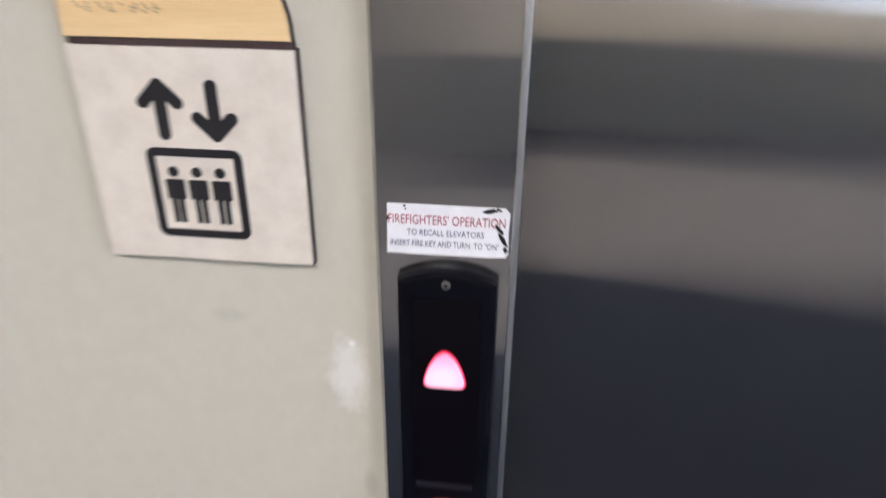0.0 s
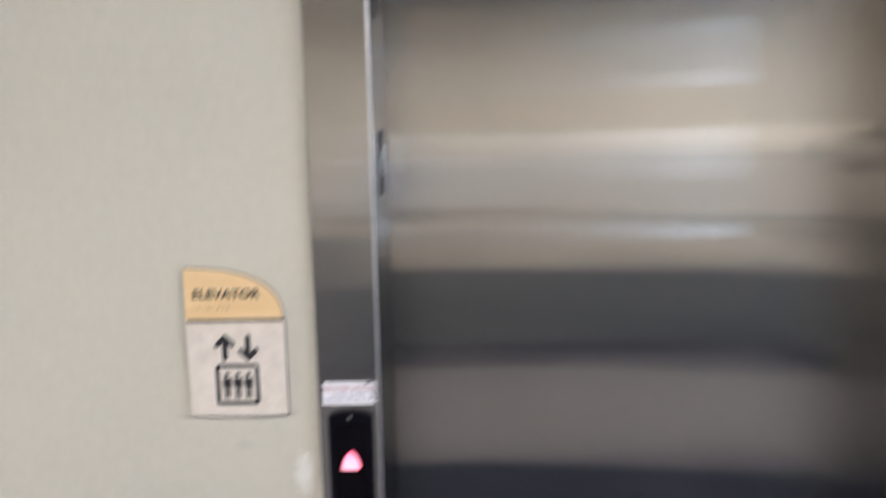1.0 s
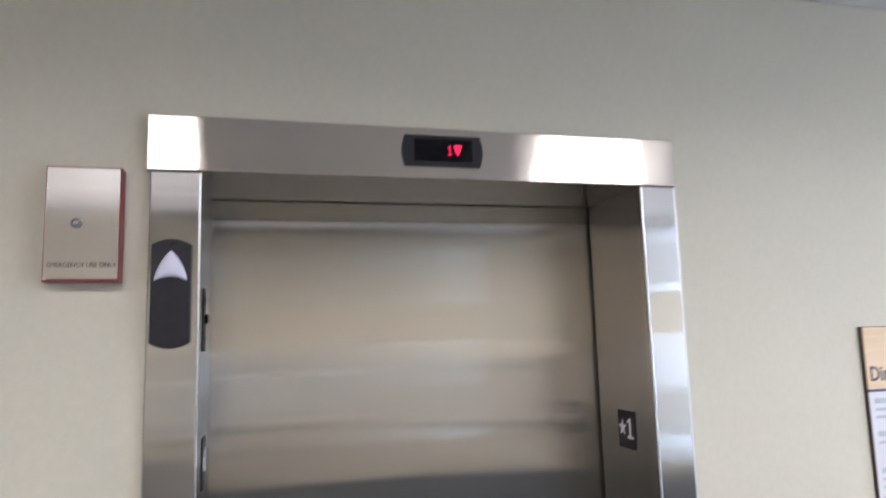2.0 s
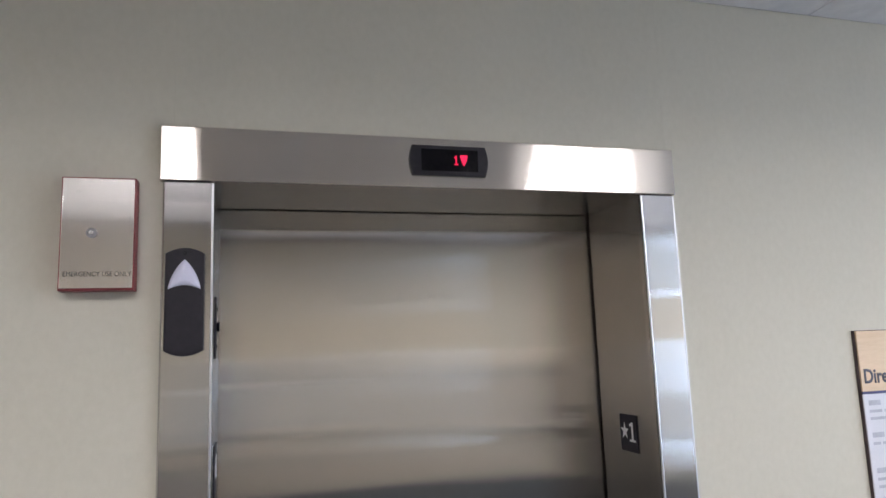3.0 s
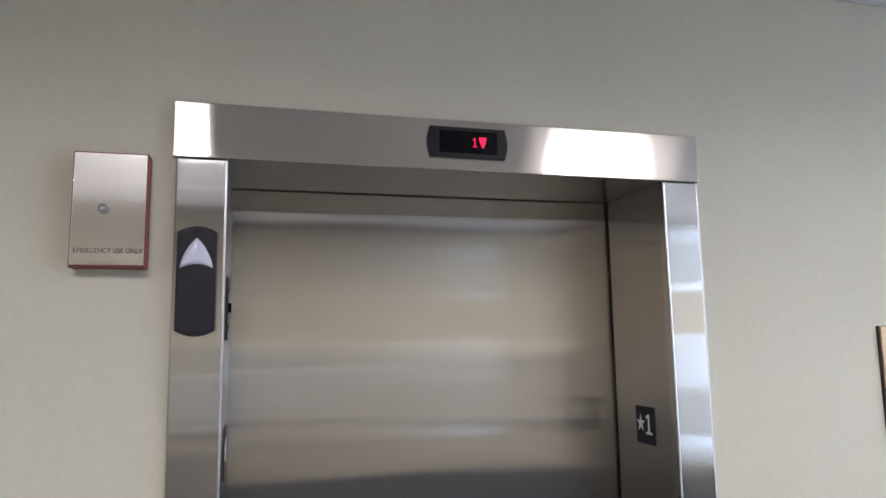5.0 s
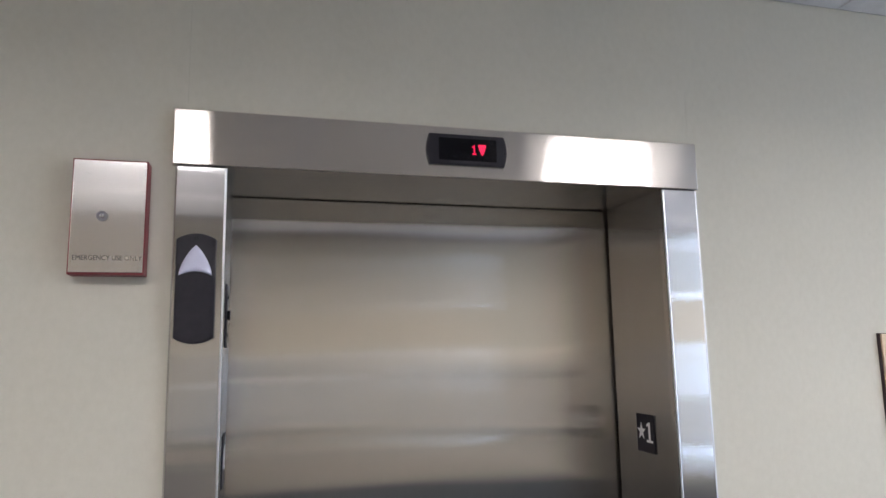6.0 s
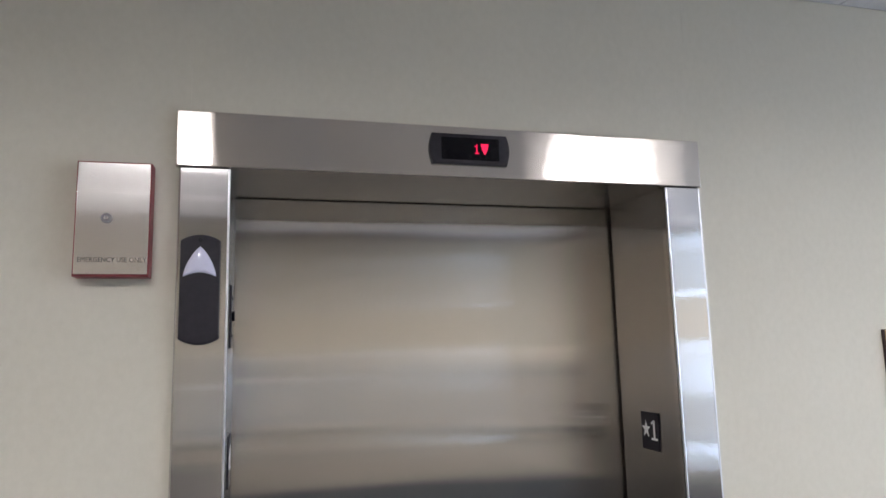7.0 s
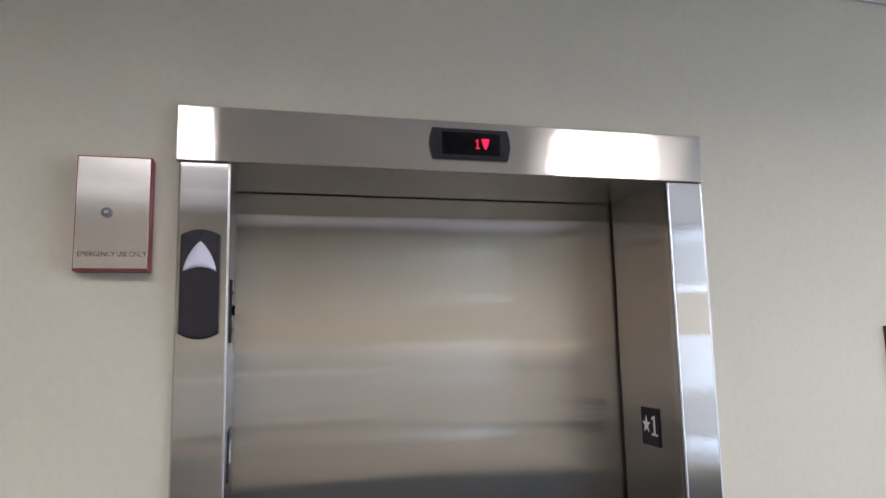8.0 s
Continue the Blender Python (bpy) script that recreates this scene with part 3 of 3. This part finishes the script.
for row, (c0, c1) in enumerate(((0, 5), (0, 5), (0.5, 4.5), (0.5, 4.5), (1, 4), (1.5, 3.5), (2, 3))):
    for c in range(int((c1 - c0) * 2)):
        x, z = 0.6880 + (c0 + c / 2) * dot, 2.2155 - row * dot
        box(x, x + dot * 0.44, -0.0130, -0.0121, z - dot * 0.85, z, into=arrow)
part("lit_arrow", arrow, RED_LED, ind, "red lit down arrow")

# ---- hall lantern on the jamb ----
lan = thing("hall_lantern", (0.062, 0, 1.75), "black hall lantern with milky unlit up arrow", "elevator lantern")
LX0, LX1 = 0.0185, 0.0985
part("housing", slab(arched(LX0, LX1, 1.752, 1.984, 0.013), -0.014, 0.0005, 0.005), BLACK_MATT, lan)
lx = (LX0 + LX1) / 2
pts = [(lx + 0.0330 * (1 - 2 * i / 12), 1.894 + 0.0085 * math.sin(math.pi * i / 12)) for i in range(13)]
for side in (-1, 1):
    arc = []
    for i in range(1, 11):
        u = i / 10
        arc.append((lx + side * 0.0330 * (1 - u**1.55) ** 0.82, 1.894 + 0.064 * u))
    pts += arc if side < 0 else arc[-2::-1]
b = bmesh.new()
mid = Vector((lx, 0, 1.916))
rings = []
for scale, y in ((1.0, -0.012), (1.0, -0.0155), (0.86, -0.0185), (0.62, -0.0205), (0.32, -0.0214)):
    rings.append([b.verts.new((mid.x + (x - mid.x) * scale, y, mid.z + (z - mid.z) * scale)) for x, z in pts])
for a, c in zip(rings, rings[1:]):
    for i in range(len(pts)):
        b.faces.new((a[i], a[(i + 1) % len(pts)], c[(i + 1) % len(pts)], c[i])).smooth = True
tip = b.verts.new((mid.x, -0.0216, mid.z))
for i in range(len(pts)):
    b.faces.new((rings[-1][i], rings[-1][(i + 1) % len(pts)], tip)).smooth = True
bmesh.ops.recalc_face_normals(b, faces=b.faces)
part("arrow_lens", b, LENS_WHITE, lan, "milky white domed arrow lens")
screw("screw", lx, 1.9720, 0.0044, -0.0138, lan, "small black screw", BLACK)

# ---- call station on the jamb ----
call = thing("call_station", (0.0645, 0, 0.80), "black call station with lit arrow and key switch", "call button")
part("faceplate", slab(arched(0.0275, 0.1025, 0.805, 1.089, 0.010), -0.012, 0.0005, 0.005), BLACK, call)
part("inset_panel", slab(rounded(0.0385, 0.0915, 0.884, 1.066, 0.004), -0.0135, -0.011, 0.001), BLACK_GLOSS, call)
part("ridge", box(0.041, 0.089, -0.0155, -0.0115, 0.8805, 0.8845, 0.0016), BLACK_MATT, call)
cx, c0, c1, hw = 0.0645, 0.9880, 1.0195, 0.0158


def arrow_outline(grow):
    """A rounded triangle, flat below, with bowed sides."""
    w, b, t = hw + grow, c0 - grow, c1 + grow
    right = [(cx + w - 0.0045 + 0.0045 * math.cos(radians(a)), b + 0.0045 + 0.0045 * math.sin(radians(a))) for a in (-90, -60, -30, 0)]
    for i in range(1, 12):
        u = i / 12
        right.append((cx + w * (1 - u**1.3) ** 0.53, b + 0.0045 + (t - b - 0.0045) * u))
    right.append((cx + w * 0.13, t - 0.0003))
    return right + [(cx, t)] + [(2 * cx - x, z) for x, z in right[::-1]]


button = part("button_rim", slab(arrow_outline(0.0012), -0.0150, -0.0130, 0.0006), PINK_RIM, call, "red glowing button rim")
part("button_lens", slab(arrow_outline(0.0), -0.0175, -0.0145, 0.0015), PINK_GLOW, button, "pink lit up-arrow lens")
screw("screw", cx, 1.0775, 0.0036, -0.0118, call)
screw("screw", cx + 0.0005, 0.8135, 0.0030, -0.0118, call)
kz = 0.8450
ring = part("switch_ring", tube(cx, kz, 0.0195, 0.0105, -0.0150, -0.0118), RED_RING, call, "red key-switch ring with pale marks")
for a in (2, 76, 90, 104, 152, 166, 180, 194, 208, 236, 250, 264, 278, 292, 306):
    for d in (0,):
        t = radians(a + d)
        b = bmesh.new()
        box(-0.0012, 0.0012, -0.0153, -0.0149, -0.0011, 0.0011, into=b)
        bmesh.ops.rotate(b, verts=b.verts, cent=(0, 0, 0), matrix=Matrix.Rotation(-(t - math.pi / 2), 3, "Y"))
        bmesh.ops.translate(b, verts=b.verts, vec=(cx + 0.0152 * math.cos(t), 0, kz + 0.0152 * math.sin(t)))
        part("print_mark", b, WHITE_INK, ring)
b = bmesh.new()
bmesh.ops.create_uvsphere(b, u_segments=28, v_segments=14, radius=0.0112)
bmesh.ops.translate(b, verts=b.verts, vec=(cx, -0.0135, kz))
for f in b.faces:
    f.smooth = True
key = part("key_cylinder", b, CHROME, call, "domed chrome key cylinder")
part("keyhole", box(cx - 0.0009, cx + 0.0009, -0.0252, -0.0240, kz - 0.0045, kz + 0.0030), INK, key)

# ---- worn firefighters label ----
stick = thing("firefighter_label", (0.064, 0, 1.096), "worn white firefighters' operation label on steel jamb", "sticker")
SX0, SX1, SZ0, SZ1 = 0.0195, 0.1085, 1.0965, 1.1355
edge = [(SX0, SZ0), (SX0 + 0.03, SZ0 - 0.0003), (SX1 - 0.012, SZ0), (SX1 - 0.002, SZ0 + 0.0005), (SX1, SZ0 + 0.004), (SX1 - 0.0005, SZ0 + 0.02),
        (SX1, SZ1 - 0.004), (SX1 - 0.0035, SZ1), (SX0 + 0.02, SZ1 + 0.0002), (SX0 + 0.0008, SZ1)]
part("paper", slab(edge, -0.0006, 0.0002), LABEL, stick)
part("heading", writing("FIREFIGHTERS' OPERATION", SX0 + 0.0015, SX1 - 0.003, SZ1 - 0.0150, SZ1 - 0.0075, -0.0007, 0.0002, 0.0), INK_RED, stick, "crimson heading")
part("text_line", writing("TO RECALL ELEVATORS", SX0 + 0.015, SX1 - 0.018, SZ1 - 0.0237, SZ1 - 0.0190, -0.0007, 0.0002, 0.001), INK_BLUE, stick, "dark blue small print")
part("text_line", writing("INSERT FIRE KEY AND TURN  TO \"ON\"", SX0 + 0.0028, SX1 - 0.007, SZ1 - 0.0325, SZ1 - 0.0278, -0.0007, 0.0002, 0.001), INK_BLUE, stick, "dark blue small print")
rng = random.Random(4)


def flake(cx, cz, rx, rz, turn=0.0, n=11):
    pts = []
    for i in range(n):
        a, k = math.tau * i / n, rng.uniform(0.55, 1.15)
        x, z = rx * k * math.cos(a), rz * k * math.sin(a)
        pts.append((cx + x * math.cos(turn) - z * math.sin(turn), cz + x * math.sin(turn) + z * math.cos(turn)))
    return slab(pts, -0.00115, -0.0005)


for fx, fz, rx, rz, turn in ((SX1 - 0.0135, SZ1 - 0.0020, 0.0060, 0.0022, 0.1), (SX1 - 0.0075, SZ1 - 0.0012, 0.0025, 0.0012, -0.3),
                             (SX1 - 0.0075, SZ1 - 0.0160, 0.0050, 0.0016, -0.9), (SX1 - 0.0042, SZ1 - 0.0245, 0.0060, 0.0018, -1.0),
                             (SX1 - 0.0022, SZ1 - 0.0320, 0.0030, 0.0020, -1.2), (SX0 + 0.0135, SZ1 - 0.0010, 0.0013, 0.0010, 0),
                             (SX0 + 0.0140, SZ1 - 0.0035, 0.0009, 0.0006, 0.4), (SX0 + 0.0008, SZ1 - 0.0110, 0.0008, 0.0020, 0)):
    part("worn_spot", flake(fx, fz, rx, rz, turn), INK, stick, "dark worn-through spot")

# ---- elevator sign on the wall ----
sign = thing("elevator_sign", (-0.121, WALL_Y, 1.077), "layered elevator sign, maple top over cream stone laminate", "sign")
GX0, GX1, GZ0, GZM, GZ1 = -0.202, -0.0405, 1.0782, 1.2442, 1.3297


def crown(inset):
    a, b = GX1 - GX0 - 0.002 - inset, GZ1 - GZM - inset
    n = 20
    arc = [(GX0 + inset + a * math.sin(math.pi / 2 * i / n) ** (2 / 2.35), GZM + b * math.cos(math.pi / 2 * i / n) ** (2 / 2.35)) for i in range(n + 1)]
    return arc


part("backing", slab([(GX0 + 0.0008, GZM - 0.004)] + crown(0.0)[::1] + [(GX1 - 0.002, GZM - 0.004)], 0.0075, WALL_Y, 0.0), BROWN_EDGE, sign)
part("header_plate", slab([(GX0, GZM)] + crown(0.0006), 0.0045, 0.0078, 0.0008), MAPLE, sign, "maple laminate crown")
part("strip", box(GX0 + 0.002, GX1 - 0.0005, 0.0062, 0.0125, GZM - 0.0052, GZM - 0.0002, 0.0006), BROWN_EDGE, sign, "dark brown dividing strip")
part("lower_backing", slab([(GX0 + 0.001, GZ0 - 0.0012), (GX1 + 0.0008, GZ0 - 0.0012), (GX1 + 0.0008, GZM - 0.005), (GX0 + 0.001, GZM - 0.005)], 0.0085, WALL_Y, 0.0), BROWN_EDGE, sign)
part("lower_plate", slab(rounded(GX0, GX1, GZ0, GZM - 0.0054, 0.0008, 2), 0.0045, 0.0088, 0.0007), CREAM, sign, "cream stone-look plate")
FY = 0.0045
part("lettering", writing("ELEVATOR", -0.1870, -0.0775, 1.2790, 1.2945, FY, 0.0012, 0.018, 1.04), INK, sign, "raised black lettering")
cells = {"E": (1, 5), "L": (1, 2, 3), "V": (1, 2, 3, 6), "A": (1,), "T": (2, 3, 4, 5), "O": (1, 3, 5), "R": (1, 2, 3, 5)}
for n, ch in enumerate("ELEVATOR"):
    b = bmesh.new()
    for d in cells[ch]:
        dx, dz = (0 if d <= 3 else 1) * 0.0023, -((d - 1) % 3) * 0.0023
        disc(-0.1870 + n * 0.0079 + dx, 1.2660 + dz, 0.0010, FY - 0.0010, FY + 0.0002, 0, 8, into=b)
    part("tactile_dots", b, TACTILE, sign, "raised maple dots, toned dark for their shading")


def pointer(cx, z0, z1, up):
    """A round-ended arrow drawn as three thick strokes."""
    b = bmesh.new()
    s, tip, tail = (1, z1, z0) if up else (-1, z0, z1)
    strokes = (((cx, tip - s * 0.004), (cx, tail + s * 0.0031)), ((cx, tip - s * 0.0042), (cx - 0.0125, tip - s * 0.0167)), ((cx, tip - s * 0.0042), (cx + 0.0125, tip - s * 0.0167)))
    for k, ((xa, za), (xb, zb)) in enumerate(strokes):
        a = math.atan2(zb - za, xb - xa)
        r = 0.0044
        pts = ring_pts(xb, zb, r, r, 10, a - math.pi / 2, a + math.pi / 2, False) + ring_pts(xa, za, r, r, 10, a + math.pi / 2, a + 3 * math.pi / 2, False)
        slab(pts, FY - 0.0008 - 0.00006 * k, FY + 0.0004, 0, into=b)
    return b


part("up_arrow", pointer(-0.1403, 1.1750, 1.2175, True), INK, sign)
part("down_arrow", pointer(-0.1018, 1.1740, 1.2165, False), INK, sign)
bx0, bx1, bz0, bz1 = -0.1580, -0.0858, 1.0975, 1.1680
outer, inner = rounded(bx0, bx1, bz0, bz1, 0.0070), rounded(bx0 + 0.0062, bx1 - 0.0062, bz0 + 0.0062, bz1 - 0.0062, 0.0012)
b = bmesh.new()
loops = [[b.verts.new((x, y, z)) for x, z in pts] for pts, y in ((outer, FY + 0.0004), (outer, FY - 0.0008), (inner, FY - 0.0008), (inner, FY + 0.0004))]
for k in range(3):
    for i in range(len(outer)):
        j = (i + 1) % len(outer)
        b.faces.new((loops[k][i], loops[k][j], loops[k + 1][j], loops[k + 1][i]))
bmesh.ops.recalc_face_normals(b, faces=b.faces)
part("cab_outline", b, INK, sign)
for px in (-0.1394, -0.1217, -0.1039):
    b = disc(px, 1.1500, 0.0040, FY - 0.0008, FY + 0.0004, 0, 16)
    slab(rounded(px - 0.0072, px + 0.0072, 1.1285, 1.1440, 0.0012, 3), FY - 0.0008, FY + 0.0004, 0, into=b)
    for side in (-0.0027, 0.0027):
        box(px + side - 0.0019, px + side + 0.0019, FY - 0.0008, FY + 0.0004, 1.1095, 1.1290, into=b)
    part("pictogram_shape", b, INK, sign)

# ---- emergency key box ----
em = thing("emergency_key_box", (-0.11, WALL_Y, 1.893), "red-sided key switch box with brushed steel cover", "switch box")
EX0, EX1, EZ0, EZ1 = -0.1790, -0.0415, 1.8960, 2.1280
part("body", box(EX0 - 0.0026, EX1 + 0.0020, -0.0235, WALL_Y, EZ0 - 0.0034, EZ1 + 0.0024, 0.0012), RED_BOX, em, "dark red box body")
part("cover_plate", box(EX0 + 0.0003, EX1 - 0.0003, -0.0275, -0.0237, EZ0 + 0.0005, EZ1 - 0.0005, 0.0012), STEEL_PLATE, em, "brushed steel cover")
part("lettering", writing("EMERGENCY USE ONLY", -0.1715, -0.0440, 1.9215, 1.9315, -0.0276, 0.0003, 0.0, 1.0), INK_BRONZE, em, "engraved dark lettering")
LOCK_X, LOCK_Z = -0.1215, 2.0115
lock = part("lock", tube(LOCK_X, LOCK_Z, 0.0104, 0.0074, -0.0315, -0.0270), LOCK_GREY, em, "round chrome key lock")
part("cylinder", disc(LOCK_X, LOCK_Z, 0.0074, -0.0300, -0.0270, 0.001, 24), LOCK_GREY, lock)
part("plug", disc(LOCK_X, LOCK_Z, 0.0045, -0.0330, -0.0295, 0.0016, 20), CHROME, lock)
part("keyhole", box(LOCK_X - 0.0006, LOCK_X + 0.0006, -0.0334, -0.0328, LOCK_Z - 0.004, LOCK_Z + 0.004), INK, lock)
b = bmesh.new()
box(-0.1540, -0.1440, -0.02765, -0.0273, 2.0990, 2.0998, into=b)
bmesh.ops.rotate(b, verts=b.verts, cent=(-0.149, 0, 2.0994), matrix=Matrix.Rotation(0.25, 3, "Y"))
part("scratch", b, WHITE_PAINT, em, "pale scratch")

# ---- floor markers on the returns ----
def marker(x, facing, y0, y1, z0, z1):
    t = thing("floor_marker", (x, (y0 + y1) / 2, z0), "black tactile floor marker with white star and one", "floor sign", "floor markers")
    front = x + facing * 0.003
    part("plate", box(min(x, front), max(x, front), y0, y1, z0, z1, 0.0008), BLACK_MATT, t)
    def flat(b2):
        for v in b2.verts:
            v.co = Vector((front + facing * (0.0001 - v.co.y), (y0 + y1) / 2 + facing * v.co.x, v.co.z))
        bmesh.ops.recalc_face_normals(b2, faces=b2.faces)
        return b2
    h = z1 - z0
    zc2 = z0 + h * 0.54
    star = [((1.0 if i % 2 == 0 else 0.39) * 0.0205 * math.sin(math.tau * i / 10) - 0.0180, zc2 + (1.0 if i % 2 == 0 else 0.39) * 0.0240 * math.cos(math.tau * i / 10)) for i in range(10)]
    part("star", flat(slab(star, -0.0008, 0.0)), WHITE_INK, t, "white star")
    one = slab([(0.006, zc2 - 0.026), (0.035, zc2 - 0.026), (0.035, zc2 - 0.020), (0.0245, zc2 - 0.020), (0.0245, zc2 + 0.026), (0.019, zc2 + 0.026), (0.008, zc2 + 0.020), (0.008, zc2 + 0.014), (0.0165, zc2 + 0.017), (0.0165, zc2 - 0.020), (0.006, zc2 - 0.020)], -0.0008, 0.0)
    part("digit", flat(one), WHITE_INK, t, "white digit one")
    return t


marker(JR0, -1, 0.103, 0.186, 1.451, 1.5495)
marker(JL1, 1, 0.103, 0.186, 1.438, 1.5495)

# ---- access key switch on the near return ----
acc = thing("access_switch", (JL1, 0.10, 1.745), "black access key switch plate on steel return", "key switch")
part("plate", box(JL1 - 0.0004, JL1 + 0.004, 0.070, 0.120, 1.744, 1.884, 0.001), BLACK_MATT, acc)


def side_knob(name, y, z, r, x0, x1, material, label):
    b = disc(0, z, r, 0, x1 - x0, 0, 20)
    for v in b.verts:
        v.co = Vector((x1 - v.co.y, y + v.co.x, v.co.z))
    bmesh.ops.recalc_face_normals(b, faces=b.faces)
    return part(name, b, material, acc, label)


side_knob("cylinder", 0.095, 1.816, 0.011, JL1 + 0.0035, JL1 + 0.011, BLACK, "black key cylinder")
side_knob("screw", 0.095, 1.856, 0.004, JL1 + 0.0035, JL1 + 0.0065, BLACK, "black screw")
side_knob("screw", 0.095, 1.772, 0.004, JL1 + 0.0035, JL1 + 0.0065, BLACK, "black screw")

# ---- directory board ----
board = thing("directory_board", (2.15, WALL_Y, 1.05), "directory board with pale maple heading and white insert", "directory")
DX0, DX1, DZ0, DZM, DZ1 = 1.850, 2.460, 1.050, 1.580, 1.752
part("backing", box(DX0 - 0.0015, DX1 + 0.004, 0.006, WALL_Y, DZ0 - 0.004, DZ1 + 0.002, 0.001), BROWN_EDGE, board, "dark brown backing")
part("heading_panel", box(DX0 + 0.0012, DX1, 0.001, 0.0058, DZM + 0.003, DZ1, 0.0008), MAPLE_PALE, board, "pale maple heading panel")
part("strip", box(DX0 + 0.0012, DX1, 0.0005, 0.0058, DZM - 0.004, DZM + 0.002, 0.0006), INK_BLUE, board, "dark dividing strip")
part("insert", box(DX0 + 0.0012, DX1, 0.0025, 0.0058, DZ0, DZM - 0.005, 0.0006), PAPER, board, "white printed insert")
part("lettering", writing("Directory", 1.862, 2.052, 1.5925, 1.6455, 0.001, 0.001, 0.022), plain("slate_lettering", (0.10, 0.10, 0.13), 0.5), board, "slate grey lettering")
rng = random.Random(9)
z = DZM - 0.022
while z > DZ0 + 0.04:
    part("print_bar", box(1.868, 1.868 + 0.042, 0.0021, 0.0027, z - 0.014, z), INK_GREY, board)
    z -= 0.026
    for _ in range(rng.choice((1, 2, 2))):
        x = 1.868
        while x < 2.20:
            w = rng.uniform(0.02, 0.06)
            part("print_bar", box(x, x + w, 0.0021, 0.0027, z - 0.008, z), INK_GREY, board)
            x += w + 0.008
            if rng.random() < 0.25:
                break
        z -= 0.020
    z -= rng.choice((0.022, 0.022, 0.05))
